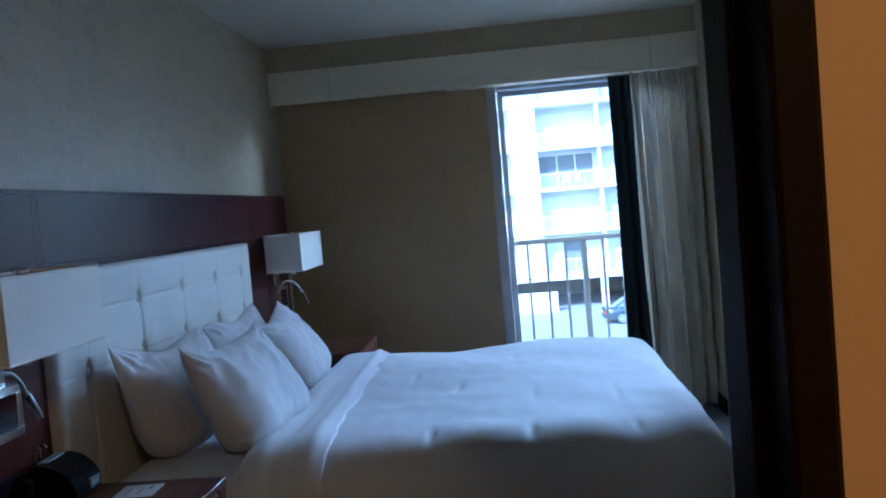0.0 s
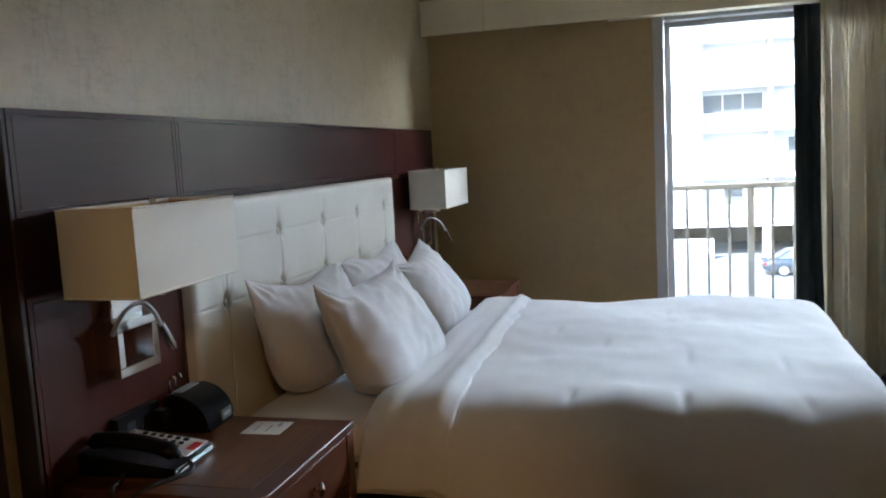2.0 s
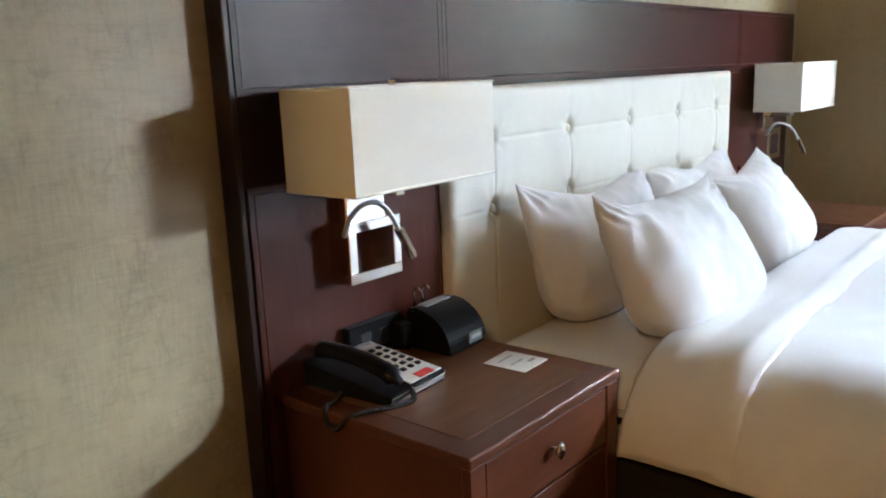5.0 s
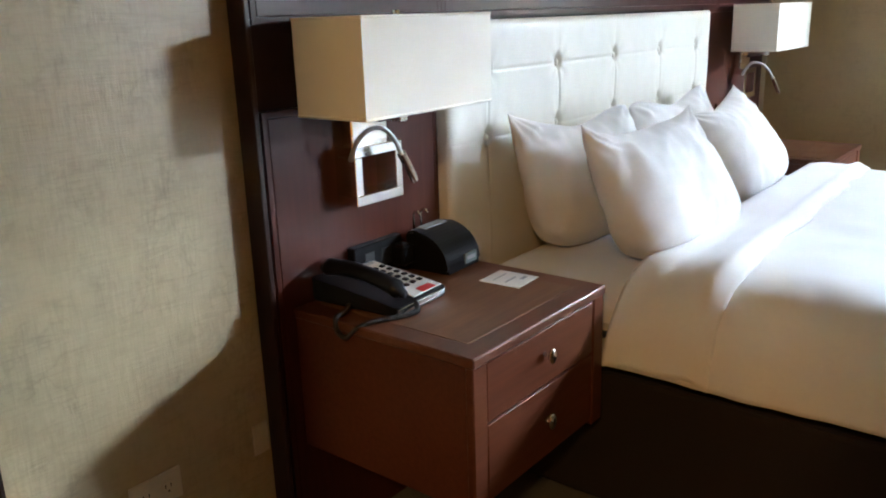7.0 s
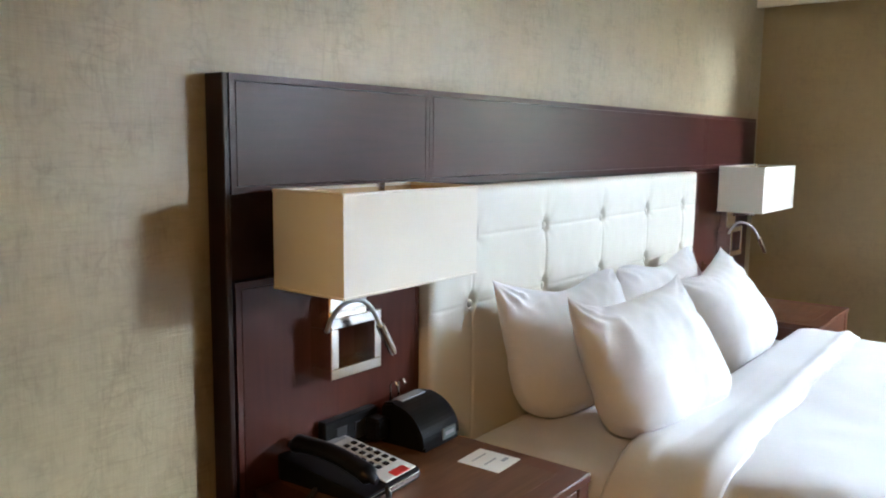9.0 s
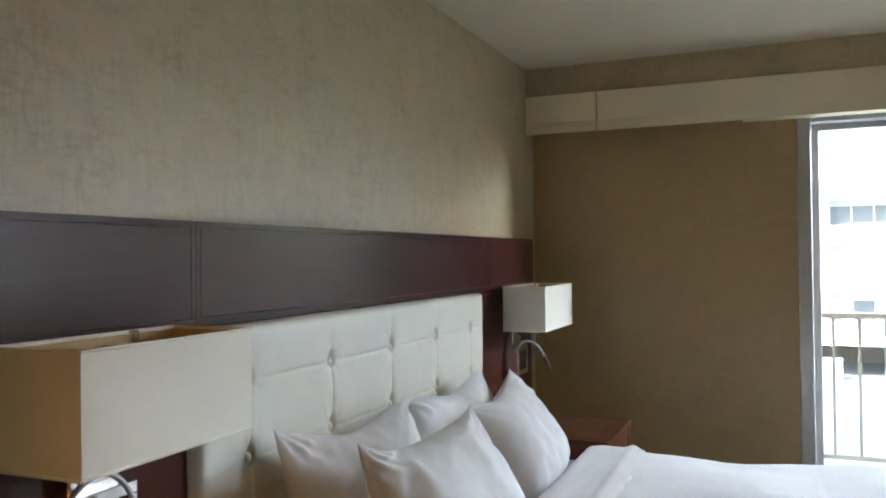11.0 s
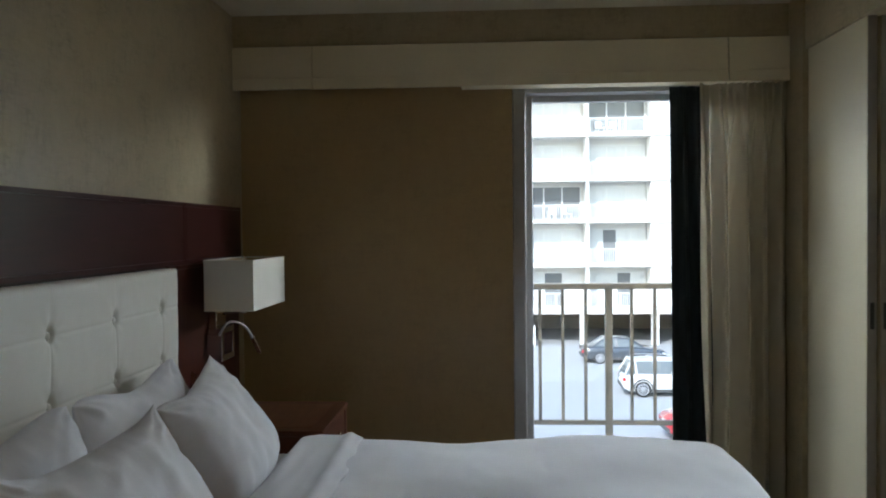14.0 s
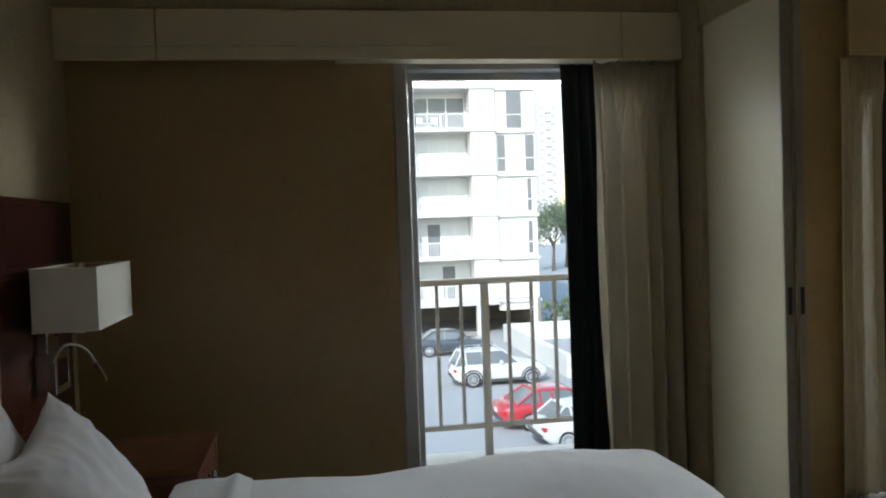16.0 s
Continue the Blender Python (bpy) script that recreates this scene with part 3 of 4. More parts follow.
def pillow(top, foot, h, t, shift, ear_l, ear_r, seed):
    """A stuffed pillow on its long side: eared corners and a sagging seam above, rounded corners below."""
    bm = bmesh.new()
    for side in (1, -1):
        def f(u, v):
            a, b = math.sin((u - 0.5) * math.pi), math.sin((v - 0.5) * math.pi)
            up, low = max(b, 0.0), max(-b, 0.0)
            full = max((1 - abs(a) ** 3.4) * (1 - abs(b) ** (2.6 if b > 0 else 4.0)), 0) ** 0.55
            half = (foot + (top - foot) * (b + 1) / 2) / 2
            y = a * half * (1 - 0.035 * (1 - b * b)) * (1 - 0.13 * abs(a) ** 2 * low ** 3) - shift * (b - 1) / 2
            z = b * h / 2 - 0.044 * (1 - abs(a) ** 1.7) * up ** 2 * (1 + 0.35 * math.sin(2.3 * a + seed))
            ear = ear_l if a < 0 else ear_r
            z += 0.055 * abs(a) ** 4 * low ** 3 + (0.014 * ear - 0.050 * (1 - ear)) * (abs(a) * up) ** 5
            far = math.hypot(1 - abs(a), 1 - up)
            ang = math.atan2(1 - up, 1 - abs(a)) + 0.3 * noise.noise((a * 3 + seed, b * 3, side))
            rays = 0.0095 * math.sin(11 * ang + seed * (2 + (a > 0))) * math.exp(-(far / 0.36) ** 2) * min(far * 4, 1)
            gather = 0.006 * up ** 3 * noise.noise((a * 9 + seed, b * 1.5, side * 3.0))
            soft = 0.012 * noise.noise((y * 4.5 + seed, z * 5, side * 2.0)) + 0.0042 * noise.noise((y * 13, z * 15 + seed, side))
            dent = -0.007 * math.exp(-((z + 0.10 * math.sin(y * 5 + seed)) / 0.016) ** 2) * max(noise.noise((y * 6, seed, side)), 0)
            ridge = -0.014 * (0.3 + 0.7 * up) * abs(noise.noise((y * 8 + seed * 2, z * 17 - y * 4, side + 6.0))) - 0.0075 * abs(noise.noise((y * 15 - z * 6, z * 9 + seed, side + 2.0)))
            belly = t / 2 * full * (1 - 0.24 * b)
            x = side * (belly + (soft + rays + gather + dent + ridge) * min(full * 2.2, 1)) + 0.010 * (abs(a) * up) ** 5 * math.sin(seed * 2)
            return Vector((x, y, z))
        sheet(bm, f, 64, 64)
    bmesh.ops.remove_doubles(bm, verts=bm.verts, dist=0.0004)
    return bm


for at, tilt, yaw, lean, seed, size, label in (
        ((0.222, 1.820, 0.806), -17, -3, 0, 1.3, (0.640, 0.64, 0.41, 0.19, 0.02, 1.0, 0.35), "white pillow propped against the cream headboard"),
        ((0.482, 1.792, 0.800), -25, -7, 0, 4.1, (0.565, 0.595, 0.40, 0.20, 0.03, 1.0, 1.0), "plump white pillow leaning on the one behind"),
        ((0.236, 2.505, 0.803), -17, 1, 0, 7.7, (0.68, 0.68, 0.41, 0.18, 0.0, 0.3, 0.55), "white pillow propped against the cream headboard"),
        ((0.392, 2.650, 0.780), -27, 3, 2, 9.2, (0.60, 0.64, 0.41, 0.22, 0.0, 0.3, 1.0), "plump white pillow leaning on the one behind")):
    bm = pillow(*size, seed)
    ob = part("pillow", bm, LINEN, None, label, smooth=True)
    tagged(ob, label, "pillow", "pillows on the bed")
    ob.matrix_world = pose(*at, lean, tilt, yaw)


# ---- nightstands ----
def nightstand(y0, y1, depth, label):
    ns = thing("nightstand", (0.05, y0, 0), label, "nightstand", "nightstands")
    w = y1 - y0
    block("carcass", NS_WOOD_H, (0.0, depth - 0.022, 0.004, w - 0.004, 0.30, 0.628), parent=ns, bevel=0.002)
    for a, b in ((0.0, 0.048), (w - 0.048, w)):
        block("corner_post", NS_WOOD, (depth - 0.024, depth - 0.004, a, b, 0.296, 0.628), parent=ns, bevel=0.003)
    top = block("top", NS_WOOD_TOP, (0.0, depth, -0.002, w + 0.002, 0.628, 0.6505), parent=ns, bevel=0.003)
    block("inlay", WOOD_TOP, (0.02, depth - 0.055, 0.055, w - 0.055, 0.650, 0.6515), parent=top, label="lighter veneer field")
    for z0, z1 in ((0.492, 0.622), (0.312, 0.486)):
        d = block("drawer", NS_WOOD_H, (depth - 0.022, depth - 0.006, 0.051, w - 0.051, z0, z1), parent=ns, bevel=0.0012)
        bm = bmesh.new()
        cyl(bm, (depth - 0.006, w / 2, (z0 + z1) / 2 + 0.008), (depth + 0.010, w / 2, (z0 + z1) / 2 + 0.008), 0.005)
        bmesh.ops.create_uvsphere(bm, u_segments=16, v_segments=10, radius=0.0165, matrix=Matrix.Translation((depth + 0.014, w / 2, (z0 + z1) / 2 + 0.008)) @ Matrix.Diagonal((0.5, 0.8, 1.15, 1)))
        part("knob", bm, CHROME, d, "oval chrome knob", smooth=True)
    return ns


nightstand(0.765, 1.298, 0.515, "wall-hung mahogany nightstand with two drawers beside the bed")
nightstand(3.215, 3.750, 0.550, "wall-hung mahogany nightstand below the lamp by the window wall")


# ---- wall lamps ----
def sconce(y0, length, out=0.0):
    la = thing("wall_lamp", (0.05, y0, 1.088), "chrome wall lamp with rectangular cream shade and reading arm", "wall lamp", "bedside lamps")
    bm = bmesh.new()
    d0, d1, hgt, th = 0.042, 0.242, 0.200, 0.004
    loops = []
    for z, t in ((0.0, 0.0), (hgt, 0.0), (hgt, th), (0.0, th)):
        loops.append([bm.verts.new(q) for q in ((d0 + t, t, z), (d1 - t, t, z), (d1 - t, length - t, z), (d0 + t, length - t, z))])
    for a, b in zip(loops, loops[1:] + loops[:1]):
        for k in range(4):
            bm.faces.new((a[k], a[(k + 1) % 4], b[(k + 1) % 4], b[k]))
    shade = part("shade", bm, SHADE, la, "unlit cream fabric shade, open above")
    bm = bmesh.new()
    for z in (0.0, hgt):
        for a, b in (((d0, 0, z), (d1, 0, z)), ((d1, 0, z), (d1, length, z)), ((d1, length, z), (d0, length, z)), ((d0, length, z), (d0, 0, z))):
            cyl(bm, a, b, 0.0028, n=6)
    part("rim", bm, SHADE, shade)
    bm = bmesh.new()
    t = th + 0.001
    ring = [[bm.verts.new(q) for q in ((d0 + t, t, z), (d1 - t, t, z), (d1 - t, length - t, z), (d0 + t, length - t, z))] for z in (0.004, hgt - 0.004)]
    for k in range(4):
        bm.faces.new((ring[0][k], ring[0][(k + 1) % 4], ring[1][(k + 1) % 4], ring[1][k]))
    part("lining", bm, INNER_AMBER, shade, "inner face of the shade, amber light in its colour")
    mid = 0.215
    bm = bmesh.new()
    cyl(bm, (0.142, mid, -0.02), (0.142, mid, 0.19), 0.006)
    cyl(bm, (0.046, mid - 0.12, 0.178), (0.142, mid, 0.185), 0.003, n=6)
    cyl(bm, (0.238, mid, 0.180), (0.046, mid, 0.180), 0.003, n=6)
    cyl(bm, (0.142, mid, 0.185), (0.142, mid, 0.212), 0.009)
    part("harp", bm, CHROME, la)
    bm = bmesh.new()
    cyl(bm, (0.142, mid, 0.03), (0.142, mid, 0.07), 0.016)
    bmesh.ops.create_uvsphere(bm, u_segments=14, v_segments=10, radius=0.026, matrix=Matrix.Translation((0.142, mid, 0.11)))
    part("bulb", bm, IVORY, la, "unlit bulb", smooth=True)
    block("back_plate", CHROME, (0.0, 0.036, 0.162, 0.284, -0.100, -0.008), parent=la, bevel=0.003)
    block("arm", CHROME, (0.03, 0.150, 0.205, 0.232, -0.030, -0.014), (0.12, 0.150, 0.17, 0.285, -0.014, -0.004), parent=la, bevel=0.002)
    bm = bmesh.new()
    a0, a1, b0, b1, bar = 0.137, 0.300, -0.226, -0.088, 0.024
    for q in ((a0, a1, b0, b0 + bar), (a0, a1, b1 - bar, b1), (a0, a0 + bar, b0 + bar, b1 - bar), (a1 - bar, a1, b0 + bar, b1 - bar)):
        box(bm, 0.0, 0.066, *q, bevel=0.0015)
    part("bracket", bm, CHROME, la, "square chrome bracket ring")
    block("switch", BLACK, (0.036, 0.040, 0.256, 0.272, -0.042, -0.022), parent=la)
    bm = bmesh.new()
    pts = spline([(0.055, 0.134, -0.115), (0.085, 0.126, -0.072), (0.105, 0.144, -0.045 - 0.3 * out), (0.118 + 0.35 * out, 0.178, -0.043 - 0.6 * out), (0.122 + 0.75 * out, 0.212, -0.072 - 0.7 * out), (0.122 + out, 0.240, -0.120 - 0.6 * out)], 30)
    tube(bm, pts, 0.0055, 10)
    part("gooseneck", bm, ALUMINIUM, la, "flexible dark steel reading arm", smooth=True)
    e = Vector(pts[-1])
    bm = bmesh.new()
    cyl(bm, e + Vector((0, -0.006, 0.012)), e + Vector((0.004 + 0.3 * out, 0.030, -0.052)), 0.0105, n=16)
    cyl(bm, e + Vector((0.004 + 0.3 * out, 0.030, -0.052)), e + Vector((0.004 + 0.34 * out, 0.034, -0.059)), 0.0082, n=16)
    part("reading_light", bm, CHROME, la, "small chrome spotlight head", smooth=False)
    return la


sconce(0.790, 0.432)
sconce(3.385, 0.490, 0.045)


# ---- things on the nightstand ----
T = 0.6518
phone = thing("telephone", pose(0.170, 0.915, T, 0, 0, 4), "black desk telephone with pale keypad on the nightstand", "telephone")
bm = bmesh.new()
made = box(bm, -0.125, 0.125, -0.082, 0.105, 0.0, 0.06, bevel=0.008, segments=2)
for v in bm.verts:
    if v.co.z > 0.03:
        v.co.z = 0.024 + (0.125 - v.co.x) * 0.13
body = part("body", bm, BLACK, phone)
bm = bmesh.new()
box(bm, -0.110, 0.118, -0.006, 0.100, 0, 0.003, bevel=0.001)
ob = part("keypad_plate", bm, KEYPAD, phone, "pale grey keypad plate")
slope = math.degrees(math.atan(0.13))
ob.matrix_basis = pose(0, 0, 0.0407, 0, slope, 0)
key = None
for i in range(6):
    for j in range(4):
        bm = bmesh.new()
        box(bm, -0.0062, 0.0062, -0.0062, 0.0062, 0, 0.004, bevel=0.001)
        k = part("key", bm, BLACK, ob) if key is None else new("key", key.data)
        key = key or k
        k.parent, k.location = ob, (-0.046 + i * 0.0225, 0.006 + j * 0.0255, 0.003)
block("red_label", RED, (0.094, 0.117, 0.030, 0.078, 0.003, 0.0045), parent=ob)
block("print_bar", PRINT, (-0.100, -0.075, 0.005, 0.090, 0.003, 0.0038), parent=ob)
block("front_strip", CHROME, (0.1245, 0.1275, -0.078, 0.100, 0.006, 0.020), parent=phone, label="silver front strip", bevel=0.001)
bm = bmesh.new()
rings = []
for i in range(25):
    q = i / 24
    x = -0.118 + 0.24 * q
    lift = 0.028 * math.sin(math.pi * q) ** 0.8
    fat = 0.5 + 0.5 * abs(2 * q - 1) ** 3
    end = min(1, math.sin(math.pi * min(max(q, 0.03), 0.97)) * 4)
    wy, wz = 0.026 * (0.70 + 0.30 * fat) * end, 0.020 * (0.6 + 0.6 * fat) * end
    zc = 0.052 + (0.118 - x) * 0.12 * 0.9 + lift * 0.7 - 0.006
    rings.append([bm.verts.new((x, -0.046 + wy * math.cos(a), zc + wz * math.sin(a) * (1 if math.sin(a) > 0 else 0.9))) for a in [2 * math.pi * k / 16 for k in range(16)]])
for a, b in zip(rings, rings[1:]):
    for k in range(16):
        bm.faces.new((a[k], a[(k + 1) % 16], b[(k + 1) % 16], b[k]))
bm.faces.new(rings[0][::-1]), bm.faces.new(rings[-1])
part("handset", bm, BLACK, phone, "glossy black handset", smooth=True)
bm = bmesh.new()
pts = []
line = spline([(0.126, -0.015, 0.020), (0.143, -0.035, 0.007), (0.128, -0.080, 0.006), (0.098, -0.128, 0.006), (0.072, -0.1565, -0.006), (0.046, -0.162, -0.030), (0.020, -0.161, -0.022), (0.008, -0.150, 0.004), (0.008, -0.125, 0.008), (0.004, -0.100, 0.016)], 620)
for k, c in enumerate(line):
    d = (line[min(k + 1, 620)] - line[max(k - 1, 0)]).normalized()
    side = d.cross(Vector((0, 0, 1))).normalized()
    a = k * 2 * math.pi / 7
    pts.append(c + (side * math.cos(a) + Vector((0, 0, 1)) * math.sin(a)) * 0.0050)
tube(bm, pts, 0.0017, 5)
part("coiled_cord", bm, BLACK_MATT, phone, "coiled black cord", smooth=True)

clock = thing("clock_radio", pose(0.132, 1.205, T, 0, 0, 3), "black arched clock radio with dock prongs on the nightstand", "clock radio")
bm = bmesh.new()
prof = [(-0.058, 0.004), (-0.058, 0.092), (-0.048, 0.104)] + [(-0.030 + 0.105 * math.sin(a), 0.018 + 0.090 * math.cos(a)) for a in [math.pi / 2 * k / 14 for k in range(15)]] + [(0.075, 0.004)]
left = [bm.verts.new((x, -0.074, z)) for x, z in prof]
right = [bm.verts.new((x, 0.074, z)) for x, z in prof]
bm.faces.new(left), bm.faces.new(right[::-1])
for k in range(len(prof)):
    j = (k + 1) % len(prof)
    bm.faces.new((left[k], left[j], right[j], right[k]))
bmesh.ops.bevel(bm, geom=[e for e in bm.edges if abs(e.verts[0].co.y) > 0.07 and abs(e.verts[1].co.y) > 0.07 and e.verts[0].co.y * e.verts[1].co.y > 0], offset=0.006, segments=2, affect="EDGES")
part("body", bm, BLACK, clock)
block("display", mat("grey_lcd", (0.20, 0.24, 0.24), (0.17, 0.205, 0.205), rough=0.2), (0.072, 0.0785, 0.002, 0.056, 0.014, 0.042), parent=clock, label="small grey display", bevel=0.001)
block("display_line", PRINT, (0.0785, 0.0790, 0.010, 0.048, 0.024, 0.034), parent=clock)
block("top_strip", PRINT, (-0.040, -0.012, -0.045, 0.050, 0.1065, 0.1095), parent=clock, label="grey top controls")
block("foot", BLACK_MATT, (-0.05, 0.06, -0.062, 0.062, 0.0, 0.005), parent=clock)
for y in (-0.050, -0.018):
    bm = bmesh.new()
    tube(bm, [(-0.046, y, 0.098), (-0.046, y, 0.142), (-0.041, y, 0.151), (-0.031, y + 0.002, 0.152), (-0.026, y + 0.002, 0.143)], 0.0029, 8)
    part("prong", bm, CHROME, clock, "bent chrome prong", smooth=True)

card = thing("note_card", pose(0.348, 1.207, T, 0, 0, 3), "white printed card lying on the nightstand", "card")
block("paper", PAPER, (-0.056, 0.056, -0.050, 0.050, 0.0, 0.0012), parent=card)
block("print_line", PRINT, (-0.030, -0.026, -0.03, 0.03, 0.0012, 0.0015), (0.004, 0.009, -0.03, 0.020, 0.0012, 0.0015), (0.022, 0.032, 0.012, 0.038, 0.0012, 0.0015), parent=card)

box_ = thing("power_box", (0.050, 0.945, 0.668), "black power outlet box on the headboard above the nightstand", "power outlet")
block("housing", BLACK, (0.0, 0.026, 0.0, 0.175, 0.0, 0.082), parent=box_, bevel=0.003)
for y in (0.035, 0.095):
    block("socket", BLACK_MATT, (0.026, 0.028, y, y + 0.034, 0.02, 0.062), parent=box_, bevel=0.001)

block("plug", BLACK, (0.026, 0.072, 0.126, 0.170, 0.012, 0.066), parent=box_, label="black plug-in power adapter", bevel=0.006)

# ---- wall plates ----
plate = thing("wall_outlet", (0.0, 0.395, 0.345), "ivory double wall outlet low on the wallpaper", "wall outlet")
block("cover_plate", IVORY, (0.0, 0.006, -0.060, 0.060, -0.036, 0.036), parent=plate, bevel=0.002)
for y in (-0.026, 0.026):
    bm = bmesh.new()
    cyl(bm, (0.006, y, 0), (0.0085, y, 0), 0.017, n=20)
    s = part("socket", bm, IVORY, plate)
    block("slot", BLACK, (0.0085, 0.0092, y - 0.008, y - 0.006, 0.0, 0.009), (0.0085, 0.0092, y + 0.005, y + 0.007, 0.0, 0.008), (0.0085, 0.0092, y - 0.002, y + 0.002, -0.010, -0.006), parent=s)
plate = thing("wall_plate", (0.0, 0.672, 0.345), "ivory blank wall plate beside the headboard", "wall plate")
block("cover_plate", IVORY, (0.0, 0.006, -0.022, 0.022, -0.038, 0.038), parent=plate, bevel=0.002)


# ---- curtains ----
def curtain(name, label, material, x0, x1, y, waves, amp, seed, foot0=0.0, foot1=0.0, pleats=0, z0=0.025, z1=2.082):
    cu = thing(name, (0, 0, 0), label, "curtain")
    bm = bmesh.new()

    def f(u, v):
        z = z0 + (z1 - z0) * v
        fall = 1 - v
        uu = u + 0.03 * noise.noise((u * 4, z * 0.6, seed))
        x = (x0 + foot0 * fall) + ((x1 + foot1 * fall) - (x0 + foot0 * fall)) * uu
        ph = 2 * math.pi * waves * uu + 1.2 * noise.noise((uu * 3.0, z * 0.35, seed + 4))
        a = amp * (0.65 + 0.5 * noise.noise((uu * 5, 0.5, seed + 9))) * (0.5 + 0.5 * min(fall * 6, 1))
        dy = a * (1.25 - 2.2 * abs(math.sin(ph / 2)) ** 1.5) + 0.22 * a * math.sin(2.3 * ph + seed)
        dy += 0.003 * noise.noise((x * 18, z * 1.5, seed))
        if pleats:
            k = math.exp(-max(z1 - 0.15 - z, 0) / 0.12) if z < z1 - 0.15 else 1.0
            inpl = min(max((u - 0.22) * 12, 0), 1)
            dy = dy * (1 - 0.8 * k * inpl) + 0.050 * k * inpl * (1 - abs(math.sin(math.pi * pleats * u))) ** 1.3
        return Vector((x, y - dy, z))
    sheet(bm, f, 270, 60)
    ob = part("cloth", bm, material, cu, smooth=True)
    m = ob.modifiers.new("thickness", "SOLIDIFY")
    m.thickness = 0.003
    return cu


curtain("blackout_curtain", "dark blue-grey blackout drape drawn aside", DRAPE, 2.098, 2.262, 4.195, 3.0, 0.022, 1.0, 0.012, 0.06)
curtain("curtain", "pleated pale beige curtain drawn aside", SHEER, 2.215, 2.630, 4.140, 4.2, 0.072, 2.0, 0.035, 0.0, pleats=13)
curtain("curtain", "pleated pale beige curtain in the living room", SHEER, 3.445, 3.64, 4.15, 4.0, 0.025, 5.0, -0.025, 0.01, pleats=9, z1=2.10)
curtain("blackout_curtain", "dark blue-grey blackout drape in the living room", DRAPE, 3.625, 3.84, 4.185, 3.2, 0.025, 6.0, 0.03, 0.0, z1=2.10)

# ---- outdoors ----
GZ = -6.2
ASPHALT = mat("pale_asphalt", (0.38, 0.38, 0.375), (0.32, 0.32, 0.315), rough=0.9, scale=4, big=0.15, bump=0.2)
FACADE = mat("white_stucco", (0.71, 0.695, 0.655), (0.66, 0.645, 0.61), rough=0.85, scale=3, big=0.2, bump=0.1)
# darker than the stucco, for the garage's back and end walls
FACADE_DARK = mat("dark_garage_wall", (0.30, 0.275, 0.24), (0.24, 0.22, 0.19), rough=0.9, scale=2)
# dark glass lifted to grey: glare and reflected sky are in the base colour
PANE_DARK = mat("dark_pane_with_glare", (0.21, 0.215, 0.22), (0.17, 0.175, 0.18), rough=0.15, scale=1)
PANE_PALE = mat("curtained_pane", (0.74, 0.74, 0.72), (0.64, 0.64, 0.63), rough=0.25, scale=3, stretch=(3, 1, 0.1))
# distance haze over the tower is mixed into its window colour
TOWER_PANE = mat("hazy_pane", (0.42, 0.43, 0.44), (0.36, 0.37, 0.38), rough=0.3)
WHITE_METAL = mat("white_metal", (0.75, 0.75, 0.73), (0.7, 0.7, 0.68), rough=0.5)
# leaf green, paled to carry the haze over the far trees
LEAF = mat("foliage", (0.12, 0.15, 0.085), (0.07, 0.10, 0.055), rough=0.7, scale=2, rand=0.15)
BARK = mat("bark", (0.16, 0.12, 0.09), (0.1, 0.075, 0.055), rough=0.9, scale=6)
structure("ground", ASPHALT, "sunlit pale asphalt parking lot", (-900, 900, -900, 1500, GZ - 0.5, GZ), category="ground")
structure("own_building_wall", FACADE, "outer wall of this building", (-12, 20, 4.25, 4.42, GZ, -0.2), (-12, -0.2, 4.25, 4.42, -0.2, 9), (7.35, 20, 4.25, 4.42, -0.2, 9), (-0.2, 7.35, 4.25, 4.42, H + 0.16, 9))

apt = thing("apartment_building", (0, 54, 0), "white stucco apartment block with recessed balconies", "building")
SLAB = (-3.82, -0.92, 1.98, 4.72, 7.65, 10.50, 13.35, 16.2)
block("wall", FACADE, (-22.0, 13.5, 1.55, 14, -3.8, 19.0), (13.5, 16.3, 0.30, 14, -3.8, 19.0), parent=apt)
for z in SLAB:
    block("slab", FACADE, (-22.0, 13.55, -0.12, 1.6, z - 0.12, z + 0.08), parent=apt)
    block("slab", FACADE, (13.56, 16.42, 0.12, 0.32, z - 0.24, z - 0.06), parent=apt)
for x0, x1 in ((7.6, 7.8), (11.8, 13.5), (1.8, 3.6), (-2.35, -2.15), (-8.1, -6.4), (16.0, 16.3)):
    block("pier", FACADE, (x0, x1, 0.0 if x1 < 14 else 0.28, 1.57, -3.7, 19.0), parent=apt)


def bay_glass(x0, x1, z, dark, parent):
    """One balcony's glazing: panes in white frames, dark or with curtains behind."""
    n = len(dark)
    w = (x1 - x0) / n
    win = block("window", WHITE_METAL, (x0, x1, 1.50, 1.56, z + 2.30, z + 2.42), *[(x0 + k * w - 0.04, x0 + k * w + 0.04, 1.48, 1.56, z + 0.08, z + 2.30) for k in range(n + 1)], parent=parent)
    for k, c in enumerate(dark):
        block("pane", PANE_DARK if c == "d" else PANE_PALE, (x0 + k * w + 0.04, x0 + (k + 1) * w - 0.04, 1.51, 1.545, z + 0.08, z + 2.30), parent=win)


